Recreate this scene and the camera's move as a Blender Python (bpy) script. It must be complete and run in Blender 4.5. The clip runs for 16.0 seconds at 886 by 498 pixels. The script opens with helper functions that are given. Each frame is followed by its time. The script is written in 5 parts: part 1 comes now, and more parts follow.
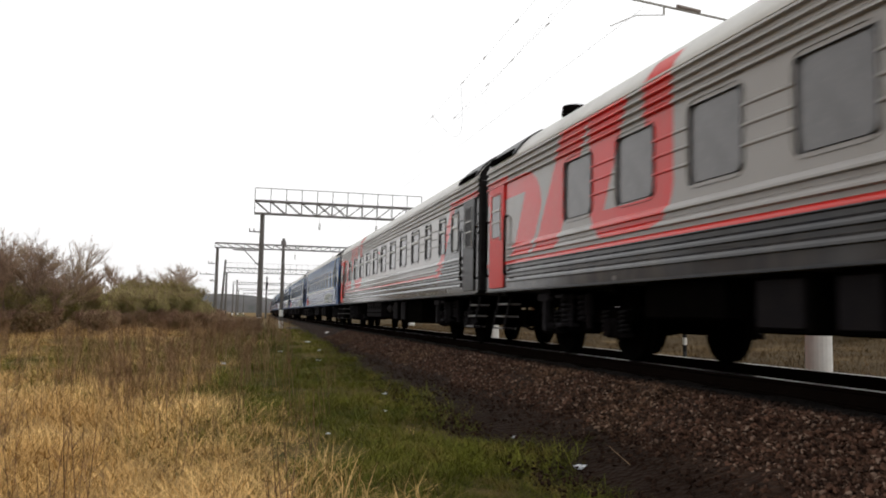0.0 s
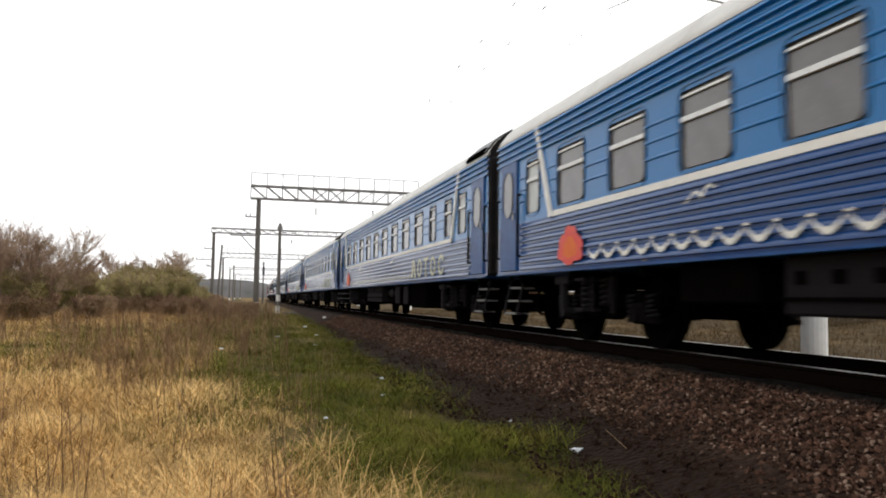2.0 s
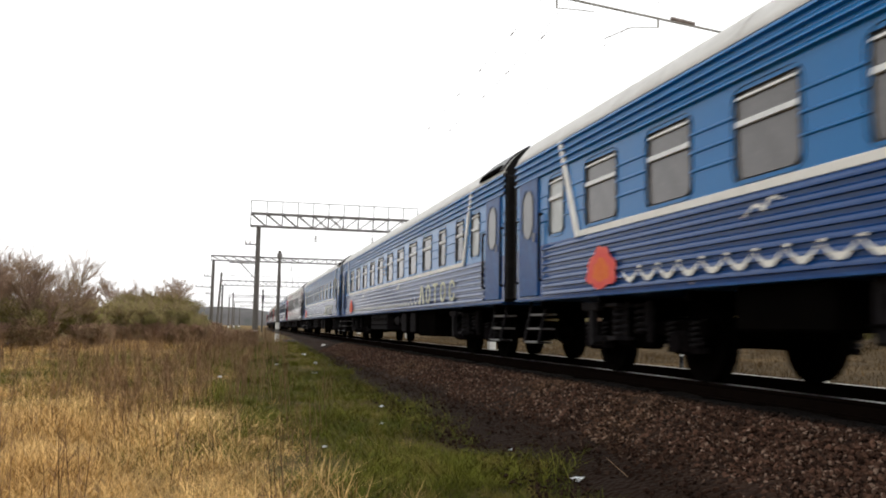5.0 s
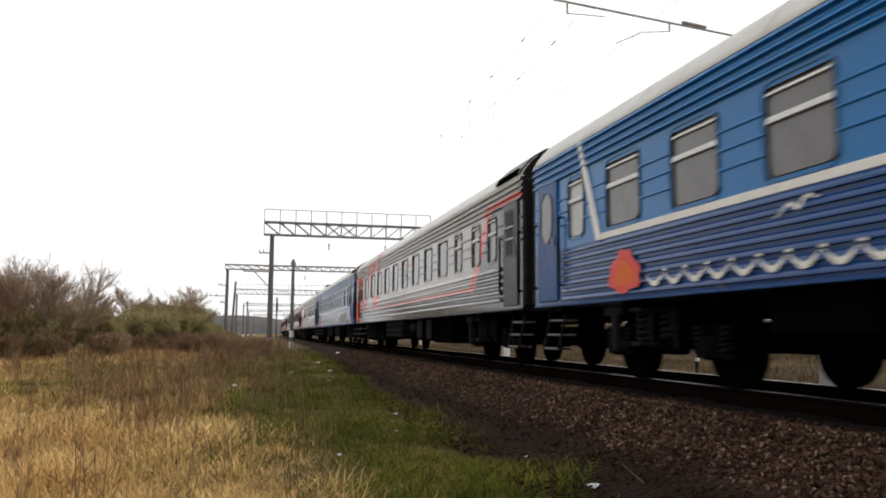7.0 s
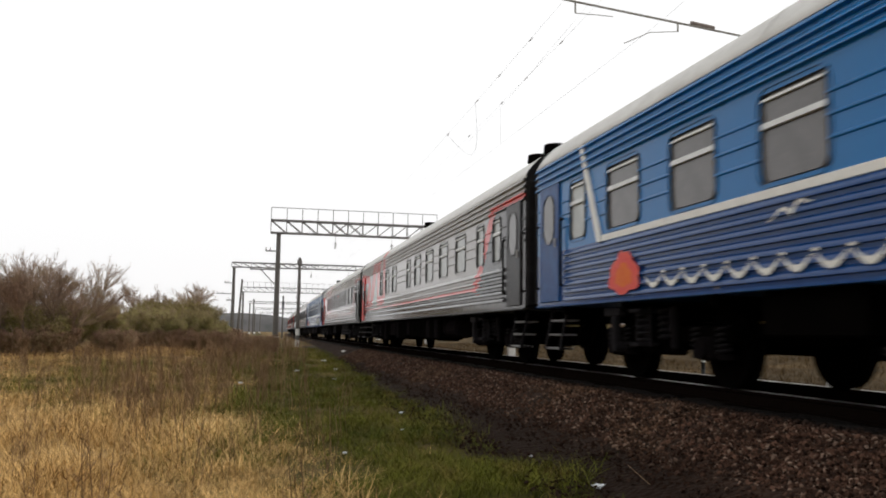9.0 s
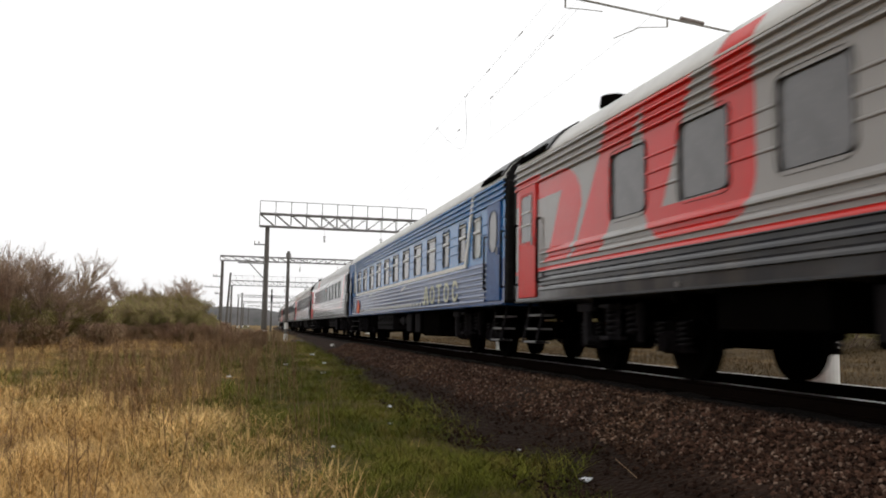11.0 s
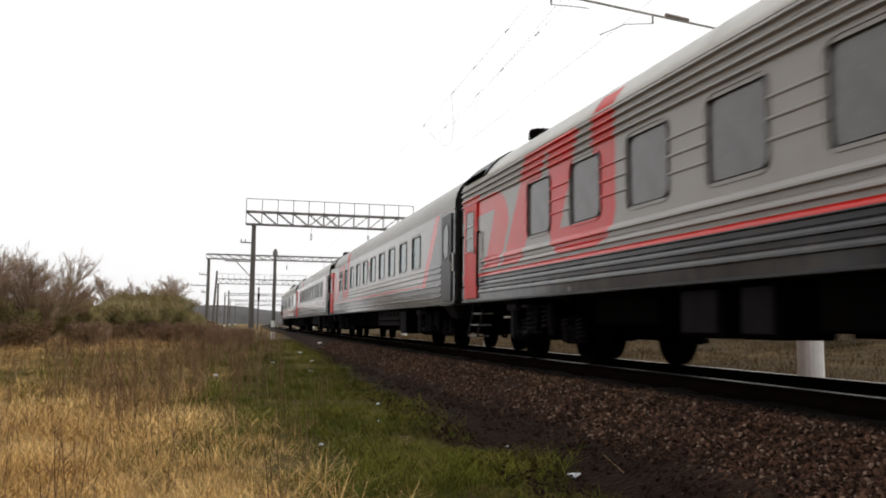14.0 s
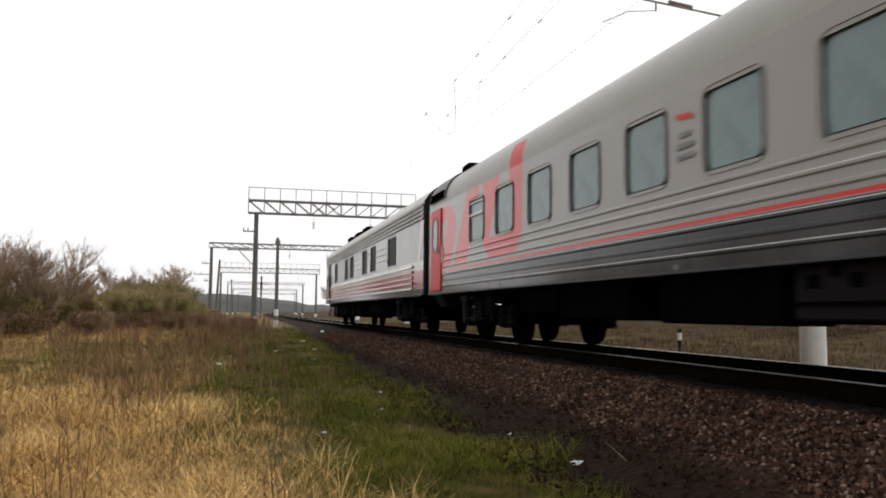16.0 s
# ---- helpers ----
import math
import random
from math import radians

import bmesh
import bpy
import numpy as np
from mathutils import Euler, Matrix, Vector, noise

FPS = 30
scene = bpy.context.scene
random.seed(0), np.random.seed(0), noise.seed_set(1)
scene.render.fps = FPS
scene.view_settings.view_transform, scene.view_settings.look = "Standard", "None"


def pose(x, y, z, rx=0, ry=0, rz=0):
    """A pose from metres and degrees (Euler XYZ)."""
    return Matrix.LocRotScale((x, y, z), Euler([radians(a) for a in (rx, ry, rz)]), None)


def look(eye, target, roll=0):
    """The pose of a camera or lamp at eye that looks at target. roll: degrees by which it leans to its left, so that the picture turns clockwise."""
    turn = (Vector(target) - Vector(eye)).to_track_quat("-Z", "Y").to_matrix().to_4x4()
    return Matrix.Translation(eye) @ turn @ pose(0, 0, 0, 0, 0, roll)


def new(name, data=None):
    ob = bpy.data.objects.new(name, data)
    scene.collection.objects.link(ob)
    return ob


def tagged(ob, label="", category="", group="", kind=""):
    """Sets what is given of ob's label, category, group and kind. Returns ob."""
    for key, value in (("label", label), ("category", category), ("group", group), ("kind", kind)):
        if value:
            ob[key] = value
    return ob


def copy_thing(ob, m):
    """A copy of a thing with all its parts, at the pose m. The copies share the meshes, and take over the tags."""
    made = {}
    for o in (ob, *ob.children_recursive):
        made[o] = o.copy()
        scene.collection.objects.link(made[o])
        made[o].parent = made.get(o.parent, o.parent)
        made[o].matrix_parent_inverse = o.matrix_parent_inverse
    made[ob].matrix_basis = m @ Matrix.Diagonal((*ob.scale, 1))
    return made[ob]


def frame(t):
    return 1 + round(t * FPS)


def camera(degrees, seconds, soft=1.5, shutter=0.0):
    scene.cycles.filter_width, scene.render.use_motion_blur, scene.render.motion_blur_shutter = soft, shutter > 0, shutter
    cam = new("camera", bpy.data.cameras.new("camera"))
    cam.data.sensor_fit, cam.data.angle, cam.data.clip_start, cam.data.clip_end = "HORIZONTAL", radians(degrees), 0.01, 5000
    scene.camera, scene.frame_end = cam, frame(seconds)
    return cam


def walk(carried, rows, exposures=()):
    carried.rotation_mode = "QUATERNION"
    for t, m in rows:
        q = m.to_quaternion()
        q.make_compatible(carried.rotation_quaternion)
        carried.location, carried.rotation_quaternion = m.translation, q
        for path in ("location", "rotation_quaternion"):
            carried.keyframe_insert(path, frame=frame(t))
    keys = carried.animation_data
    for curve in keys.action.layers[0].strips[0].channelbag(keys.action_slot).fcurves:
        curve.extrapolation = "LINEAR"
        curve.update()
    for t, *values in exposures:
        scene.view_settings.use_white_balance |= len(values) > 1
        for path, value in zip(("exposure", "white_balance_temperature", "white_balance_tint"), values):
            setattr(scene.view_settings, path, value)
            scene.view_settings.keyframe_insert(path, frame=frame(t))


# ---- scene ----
# Metres; the rail heads lie at z = 0 and the track runs along +y, bending gently to +x.
EYE = (0.0, 0.0, 0.59)
cam = camera(56.83, 16.0, soft=1.9, shutter=0.15)
# seconds, yaw, pitch, roll of the hand-held camera, which turns on the spot
TURNS = [
    (0, -13.980, 4.654, -1.124),
    (0.5, -14.235, 4.582, -1.238),
    (1, -14.399, 4.125, -0.923),
    (1.5, -14.841, 3.611, -0.693),
    (2, -14.200, 3.583, -0.975),
    (2.5, -14.060, 3.726, -1.124),
    (3, -14.317, 3.928, -1.112),
    (3.5, -14.263, 3.824, -0.971),
    (4, -14.342, 4.338, -0.955),
    (6.5, -13.566, 6.099, -0.665),
    (7, -13.260, 5.956, -0.427),
    (7.5, -13.670, 5.846, -0.413),
    (8, -13.272, 5.789, -0.636),
    (8.5, -13.311, 5.756, -0.671),
    (9, -12.859, 5.896, -0.838),
    (9.5, -13.460, 5.948, -0.979),
    (12, -13.799, 5.282, -0.925),
    (12.5, -14.127, 5.312, -0.760),
    (13, -14.235, 5.396, -0.609),
    (13.5, -14.526, 5.459, -0.625),
    (14, -14.497, 5.304, -0.588),
    (14.5, -14.821, 4.784, -0.412),
    (15, -14.573, 4.688, -0.410),
    (15.5, -14.318, 4.614, -0.521),
    (16, -14.318, 4.497, -0.534),
]
# the clip's camera opens up a little on the dark blue cars
EXPOSURE = [(0, -0.1), (0.5, -0.1), (1, 0.02), (1.5, 0.27), (2, 0.24), (3, 0.35), (4, 0.28), (4.5, 0.22), (6.5, 0.1), (7, -0.04), (8, -0.08), (8.5, -0.1), (9, -0.17), (9.5, -0.2), (12, -0.08), (13, -0.13), (14, -0.15), (16, -0.13)]
walk(cam, [(t, pose(*EYE, 90 + p, r, y)) for t, y, p, r in TURNS], EXPOSURE)

# ---- world and sun: bright overcast ----
world = bpy.data.worlds.new("overcast_sky")
scene.world = world
world.use_nodes = True
wt = world.node_tree
sky = wt.nodes.new("ShaderNodeTexSky")
sky.sky_type, sky.sun_disc = "NISHITA", False
sky.sun_elevation, sky.sun_rotation = radians(42), radians(75)
sky.air_density, sky.dust_density = 1.0, 2.0
grey = wt.nodes.new("ShaderNodeHueSaturation")
grey.inputs["Saturation"].default_value = 0.15
wt.links.new(sky.outputs["Color"], grey.inputs["Color"])
# an even cloud layer, a little brighter overhead than at the horizon
tex = wt.nodes.new("ShaderNodeTexCoord")
sep = wt.nodes.new("ShaderNodeSeparateXYZ")
wt.links.new(tex.outputs["Generated"], sep.inputs[0])
cloud = wt.nodes.new("ShaderNodeValToRGB")
cloud.color_ramp.elements[0].position, cloud.color_ramp.elements[0].color = 0.0, (0.95, 0.94, 0.945, 1)
cloud.color_ramp.elements[1].position, cloud.color_ramp.elements[1].color = 0.25, (1.0, 1.0, 1.0, 1)
wt.links.new(sep.outputs["Z"], cloud.inputs[0])
gain = wt.nodes.new("ShaderNodeVectorMath")
gain.operation = "SCALE"
gain.inputs["Scale"].default_value = 8.3
wt.links.new(cloud.outputs[0], gain.inputs[0])
veil = wt.nodes.new("ShaderNodeMix")
veil.data_type = "RGBA"
veil.inputs["Factor"].default_value = 0.86
wt.links.new(grey.outputs["Color"], veil.inputs["A"])
wt.links.new(gain.outputs[0], veil.inputs["B"])
back = wt.nodes["Background"]
wt.links.new(veil.outputs["Result"], back.inputs["Color"])
back.inputs["Strength"].default_value = 0.15
sun_data = bpy.data.lights.new("sun", "SUN")
sun_data.energy, sun_data.angle, sun_data.color = 1.4, radians(14), (1.0, 0.93, 0.84)
sun = new("sun", sun_data)
sun.matrix_basis = look((math.sin(radians(75)), math.cos(radians(75)), math.tan(radians(42))), (0, 0, 0))


# ---- node materials ----
class Ex:
    """A number in a node tree, with arithmetic."""

    def __init__(self, tree, socket):
        self.t, self.s = tree, socket

    def op(self, kind, *others):
        n = self.t.nodes.new("ShaderNodeMath")
        n.operation = kind
        for i, o in enumerate((self, *others)):
            if isinstance(o, Ex):
                self.t.links.new(o.s, n.inputs[i])
            else:
                n.inputs[i].default_value = o
        return Ex(self.t, n.outputs[0])

    def __add__(self, o): return self.op("ADD", o)
    def __sub__(self, o): return self.op("SUBTRACT", o)
    def __mul__(self, o): return self.op("MULTIPLY", o)
    def gt(self, o): return self.op("GREATER_THAN", o)
    def lt(self, o): return self.op("LESS_THAN", o)
    def between(self, a, b): return self.gt(a) * self.lt(b)
    def either(self, o): return self.op("MAXIMUM", o)


class Mat:
    """A principled material with helpers for grain, wear and paint."""

    def __init__(self, name, colour, rough=0.6, metal=0.0):
        self.m = bpy.data.materials.new(name)
        self.m.use_nodes = True
        self.t = self.m.node_tree
        self.b = self.t.nodes["Principled BSDF"]
        self.b.inputs["Roughness"].default_value = rough
        self.b.inputs["Metallic"].default_value = metal
        self.b.inputs["Base Color"].default_value = (*colour, 1)
        self.c = None
        self.colour = colour
        self.tc = self.t.nodes.new("ShaderNodeTexCoord")

    def xyz(self):
        s = self.t.nodes.new("ShaderNodeSeparateXYZ")
        self.t.links.new(self.tc.outputs["Object"], s.inputs[0])
        return [Ex(self.t, o) for o in s.outputs]

    def noise(self, scale, detail=4, rough=0.6, stretch=None):
        n = self.t.nodes.new("ShaderNodeTexNoise")
        n.inputs["Scale"].default_value, n.inputs["Detail"].default_value, n.inputs["Roughness"].default_value = scale, detail, rough
        src = self.tc.outputs["Object"]
        if stretch:
            mp = self.t.nodes.new("ShaderNodeMapping")
            mp.inputs["Scale"].default_value = stretch
            self.t.links.new(src, mp.inputs[0])
            src = mp.outputs[0]
        self.t.links.new(src, n.inputs["Vector"])
        return Ex(self.t, n.outputs["Fac"])

    def ramp(self, e, lo, hi):
        n = self.t.nodes.new("ShaderNodeMapRange")
        n.inputs["From Min"].default_value, n.inputs["From Max"].default_value = lo, hi
        self.t.links.new(e.s, n.inputs["Value"])
        return Ex(self.t, n.outputs["Result"])

    def mix(self, fac, colour):
        """Lays colour over what is there, where fac is 1."""
        n = self.t.nodes.new("ShaderNodeMix")
        n.data_type = "RGBA"
        if self.c is None:
            n.inputs["A"].default_value = (*self.colour, 1)
        else:
            self.t.links.new(self.c, n.inputs["A"])
        n.inputs["B"].default_value = (*colour, 1)
        if isinstance(fac, Ex):
            self.t.links.new(fac.s, n.inputs["Factor"])
        else:
            n.inputs["Factor"].default_value = fac
        self.c = n.outputs["Result"]
        self.t.links.new(self.c, self.b.inputs["Base Color"])
        return self

    def each(self, spread, island=False):
        """Varies the brightness from piece to piece."""
        if island:
            g = self.t.nodes.new("ShaderNodeNewGeometry").outputs["Random Per Island"]
        else:
            g = self.t.nodes.new("ShaderNodeObjectInfo").outputs["Random"]
        h = self.t.nodes.new("ShaderNodeHueSaturation")
        if self.c is None:
            h.inputs["Color"].default_value = (*self.colour, 1)
        else:
            self.t.links.new(self.c, h.inputs["Color"])
        v = Ex(self.t, g) * (2 * spread) + (1 - spread)
        self.t.links.new(v.s, h.inputs["Value"])
        self.c = h.outputs["Color"]
        self.t.links.new(self.c, self.b.inputs["Base Color"])
        return self

    def bump(self, e, strength=0.3, dist=0.01):
        n = self.t.nodes.new("ShaderNodeBump")
        n.inputs["Strength"].default_value, n.inputs["Distance"].default_value = strength, dist
        self.t.links.new(e.s, n.inputs["Height"])
        self.t.links.new(n.outputs[0], self.b.inputs["Normal"])
        return self

    def gloss(self, e, lo, hi):
        r = self.ramp(e, 0.3, 0.7) * (hi - lo) + lo
        self.t.links.new(r.s, self.b.inputs["Roughness"])
        return self


def plain(name, colour, rough=0.6, metal=0.0, wear=(0.5, 0.5, 0.5), amount=0.3, scale=6.0):
    """Paint or metal with two scales of wear."""
    k = Mat(name, colour, rough, metal)
    big, fine = k.noise(scale), k.noise(scale * 9, 6)
    k.mix(k.ramp(big, 0.45, 0.8) * amount, wear).mix(k.ramp(fine, 0.55, 0.9) * (amount * 0.6), tuple(c * 0.5 for c in colour))
    k.gloss(fine, max(0.05, rough - 0.1), min(1, rough + 0.15))
    if not metal:
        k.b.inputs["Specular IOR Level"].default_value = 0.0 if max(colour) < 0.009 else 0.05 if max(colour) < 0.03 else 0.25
    return k.m


DUST = (0.16, 0.13, 0.1)


def livery(name, base, regions, rough=0.38, dirt=0.45, coat=1.0):
    """Car paint: regions(k, u, z) yields (mask, colour) in the car's own space, u from the leading end, z over the rail."""
    k = Mat(name, base, rough)
    x, y, z = k.xyz()
    u = y + 12.27
    for mask, colour in regions(k, u, z):
        k.mix(mask, colour)
    # clear lacquer over the paint
    k.b.inputs["Specular IOR Level"].default_value = 0.06
    k.b.inputs["Coat IOR"].default_value = 1.32
    k.b.inputs["Coat Weight"].default_value = coat
    k.b.inputs["Coat Roughness"].default_value = 0.11
    fine = k.noise(30, 6)
    streak = k.noise(3.0, 5, 0.65, (1.0, 1.0, 0.12))
    k.mix(k.ramp(streak, 0.5, 0.85) * (0.35 * dirt), DUST)
    k.mix(k.ramp(k.noise(0.7, 4), 0.42, 0.7) * (0.3 * dirt), DUST)
    k.mix(k.ramp(fine, 0.6, 0.85) * (0.18 * dirt), (0.5, 0.48, 0.45))
    # road dust that has settled on the lowest boards
    k.mix(k.ramp(streak, 0.35, 0.65) * z.lt(1.32) * (0.35 * dirt), DUST)
    k.gloss(fine, rough - 0.08, rough + 0.2)
    k.bump(k.noise(1.6, 3, 0.5, (1, 1, 2.2)), 0.12, 0.02)
    return k.m


GREY, RED, CHAR = (0.305, 0.288, 0.275), (0.60, 0.016, 0.012), (0.022, 0.0225, 0.027)
BLUE, NAVY, WHITE = (0.007, 0.150, 0.410), (0.001, 0.045, 0.182), (0.78, 0.77, 0.72)


def slant(u, z, u0, z0, u1, z1, w):
    """The mask of a slanting stripe from (u0, z0) to (u1, z1), w wide along the car."""
    mid = (z - z0) * ((u1 - u0) / (z1 - z0)) + u0
    return (u - mid).op("ABSOLUTE").lt(w / 2)


def emblem(u, z, s):
    """Red bowl with its leg, then a slanting stroke that sweeps round into an upright one; s shifts the first two along the car."""
    v = u + (-s)
    bend = (((v - 22.0) * 1.39).op("POWER", 2.0) + ((z - 2.42) * 1.59).op("POWER", 2.0)).lt(1.0).either(v.gt(22.0))
    outer = bend * z.gt(2.42) + z.lt(2.42) * (v + (z - 2.42) * 0.6).gt(21.28)
    inner = z.gt(2.74).either((v + (z - 1.74) * 0.59).lt(22.65))
    first = outer * inner * z.between(1.66, 3.05) * v.lt(24.4)
    w = u + (0.38 - s) * 0.7
    leg = (w + (z - 1.72) * 0.7 - 21.33).op("ABSOLUTE").lt(0.5) * z.between(1.66, 3.5)
    sides = w.between(17.38, 19.66) * z.gt(1.66)
    hollow = w.gt(18.05) * (w + (z - 2.2) * 0.53).lt(19.12) * z.gt(2.04)
    low = ((z - 2.2) * 1.85).op("POWER", 2.0)
    round_a = (((w - 19.1) * 1.79).op("POWER", 2.0) + low).lt(1.0).either(w.lt(19.1))
    round_b = (((w - 17.92) * 1.85).op("POWER", 2.0) + low).lt(1.0).either(w.gt(17.92))
    bowl = sides * (round_a * round_b).either(z.gt(2.2)) * hollow.op("MULTIPLY_ADD", -1.0, 1.0)
    return first, leg.either(bowl)


def grey_ribbed(k, u, z):
    yield z.lt(1.54), CHAR
    yield (u + (z - 1.5) * 0.88).lt(3.85) * z.lt(3.1), CHAR
    yield z.between(1.53, 1.60) * u.gt(3.7), RED
    yield slant(u, z, 3.85, 1.5, 2.44, 3.1, 0.42) * z.between(1.5, 3.17), RED
    yield u.lt(2.5) * z.between(3.05, 3.17), RED
    a, b = emblem(u, z, 0.0)
    yield a.either(b), RED
    yield u.between(23.0, 24.4) * z.between(2.93, 3.16), RED


def grey_smooth(k, u, z):
    yield z.lt(1.54), CHAR
    yield (u + (z - 1.5) * 0.91).lt(3.2) * z.lt(3.2), CHAR
    yield z.between(1.55, 1.595) * u.gt(3.2), RED
    yield slant(u, z, 3.4, 1.5, 1.9, 3.18, 0.44) * z.between(1.5, 3.19), RED
    yield z.between(3.165, 3.195) * u.lt(2.6), RED
    a, b = emblem(u, z, 0.38)
    yield a.either(b) * z.lt(3.19), RED
    yield u.gt(24.0) * z.lt(2.75), (0.16, 0.155, 0.15)


def marked_roof(k, u, z):
    yield u.between(17.38, 18.05) * z.lt(3.6), RED


def marked_old_roof(k, u, z):
    yield u.between(17.12, 17.80) * z.lt(3.72), RED


def blue_sides(k, u, z):
    yield z.lt(1.92), NAVY


def baggage_sides(k, u, z):
    yield z.lt(1.22), CHAR
    yield z.between(1.32, 1.72), (0.42, 0.05, 0.04)
    yield z.between(1.72, 1.95), (0.62, 0.6, 0.55)
    yield slant(u, z, 1.0, 1.9, 0.3, 3.5, 0.35) * z.gt(1.9), (0.6, 0.6, 0.57)


M = dict(
    grey=livery("grey_red_car_paint", GREY, grey_ribbed),
    smooth=livery("grey_smooth_car_paint", GREY, grey_smooth, 0.32, 0.35),
    blue=livery("blue_car_paint", BLUE, blue_sides, 0.35, 0.2, 0.8),
    baggage=livery("baggage_car_paint", (0.30, 0.295, 0.28), baggage_sides, 0.5, 0.8),
    roof=plain("roof_paint", (0.56, 0.55, 0.52), 0.42, 0, (0.3, 0.28, 0.25), 0.5, 1.2),
    roof_marked=livery("marked_roof_paint", (0.36, 0.35, 0.33), marked_roof, 0.42, 0.5, 0.4),
    roof_old=livery("marked_ribbed_roof_paint", (0.56, 0.55, 0.52), marked_old_roof, 0.42, 0.6, 0.3),
    charcoal=plain("charcoal_paint", (0.029, 0.0305, 0.0345), 0.35, 0, DUST, 0.2),
    red=plain("red_door_paint", RED, 0.35, 0, (0.3, 0.05, 0.03), 0.3),
    bluedoor=plain("blue_door_paint", NAVY, 0.35, 0, BLUE, 0.4),
    white=plain("white_lining_paint", WHITE, 0.45, 0, (0.5, 0.48, 0.42), 0.35),
    orange=plain("orange_flower_paint", (0.72, 0.16, 0.02), 0.5, 0, (0.6, 0.05, 0.02), 0.6),
    pink=plain("pink_flower_paint", (0.70, 0.085, 0.07), 0.5, 0, (0.75, 0.2, 0.12), 0.6, 8),
    rubber=plain("black_rubber", (0.013, 0.012, 0.012), 0.7, 0, (0.04, 0.04, 0.04), 0.4),
    # next four: grime and dust near black, with the underfloor shade in the colour
    under=plain("shaded_underframe_grime", (0.0025, 0.0022, 0.002), 0.95, 0, (0.005, 0.004, 0.0035), 0.6, 3),
    gear=plain("shaded_gear_grime", (0.0075, 0.0065, 0.007), 0.85, 0, (0.014, 0.0105, 0.0095), 0.6, 5),
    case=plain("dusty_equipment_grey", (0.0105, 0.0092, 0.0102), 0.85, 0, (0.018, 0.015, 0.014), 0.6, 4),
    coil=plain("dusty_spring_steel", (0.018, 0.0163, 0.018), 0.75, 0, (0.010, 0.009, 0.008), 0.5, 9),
    step=plain("worn_step_steel", (0.20, 0.195, 0.195), 0.5, 0.2, (0.05, 0.045, 0.04), 0.7, 9),
    steel=plain("bare_steel", (0.35, 0.34, 0.33), 0.35, 0.9, (0.15, 0.1, 0.07), 0.5),
    # rust blackened in colour for the shade beneath the train
    rail=plain("shaded_rail_rust", (0.006, 0.004, 0.0032), 0.9, 0.0, (0.010, 0.006, 0.004), 0.5),
    railtop=plain("polished_rail_head", (0.55, 0.54, 0.53), 0.3, 1.0, (0.5, 0.48, 0.45), 0.2),
    alu=plain("aluminium_trim", (0.62, 0.62, 0.6), 0.4, 0.5, (0.4, 0.4, 0.4), 0.3),
    seal=plain("window_seal", (0.05, 0.05, 0.052), 0.6),
    concrete=plain("old_concrete", (0.30, 0.285, 0.26), 0.85, 0, (0.16, 0.14, 0.12), 0.5, 3),
    limewash=plain("white_limewash", (0.75, 0.74, 0.7), 0.8, 0, (0.45, 0.42, 0.38), 0.4, 4),
    galv=plain("weathered_steel_lattice", (0.19, 0.18, 0.175), 0.65, 0.2, (0.1, 0.07, 0.05), 0.5, 2),
    wire=plain("catenary_copper_wire", (0.25, 0.22, 0.2), 0.6, 0.4),
    cream=plain("cream_letter_paint", (0.62, 0.62, 0.46), 0.5, 0, (0.4, 0.42, 0.36), 0.5, 9),
    # concrete darkened in colour to look backlit by the bright sky
    mast=plain("backlit_mast_concrete", (0.13, 0.12, 0.11), 0.9, 0, (0.08, 0.07, 0.06), 0.5, 3),
    porcelain=plain("brown_porcelain", (0.2, 0.16, 0.14), 0.3),
    stencil=plain("grey_stencil_paint", (0.2, 0.2, 0.2), 0.5),
    # concrete coloured near black: the train's shade is put into it
    sleeper=plain("shade_dark_sleeper_concrete", (0.008, 0.0065, 0.0055), 0.95, 0, (0.005, 0.004, 0.0035), 0.6, 4),
    black=plain("black_marker_paint", (0.02, 0.02, 0.02), 0.6),
    paper=plain("white_litter_paper", (0.74, 0.76, 0.79), 0.7, 0, (0.5, 0.5, 0.5), 0.3, 20),
)


def glass(name, tint, rough):
    k = Mat(name, tint, rough)
    k.b.inputs["IOR"].default_value = 1.52
    k.mix(k.ramp(k.noise(2.5, 3), 0.4, 0.7) * 0.5, tuple(c * 0.6 for c in tint))
    k.mix(k.ramp(k.noise(26, 5), 0.55, 0.8) * 0.25, (0.35, 0.33, 0.3))
    return k.m


# dusty double glazing with drawn curtains or blinds close behind it
M["pane"] = glass("dusty_window_glass", (0.125, 0.12, 0.122), 0.10)
M["teal"] = glass("tinted_window_glass", (0.13, 0.20, 0.20), 0.06)
M["dark"] = glass("dark_window_glass", (0.012, 0.012, 0.013), 0.5)
M["dark"].node_tree.nodes["Principled BSDF"].inputs["Specular IOR Level"].default_value = 0.1
M["smoke"] = glass("smoked_door_glass", (0.06, 0.078, 0.08), 0.1)
M["curtain"] = glass("curtained_window_glass", (0.29, 0.305, 0.285), 0.15)
M["milk"] = glass("frosted_window_glass", (0.45, 0.47, 0.46), 0.3)


# ---- mesh helpers ----
def mesh_of(bm, name):
    me = bpy.data.meshes.new(name)
    bm.to_mesh(me)
    bm.free()
    return me


def part(name, bm, material, parent, label="", at=None):
    """Links a bmesh, or a finished mesh, as one mesh object under a thing or a part."""
    if isinstance(bm, bmesh.types.BMesh):
        me = mesh_of(bm, name)
        me.materials.append(material)
    else:
        me = bm
    ob = new(name, me)
    ob.parent = parent
    if at is not None:
        ob.matrix_basis = at
    return tagged(ob, label)


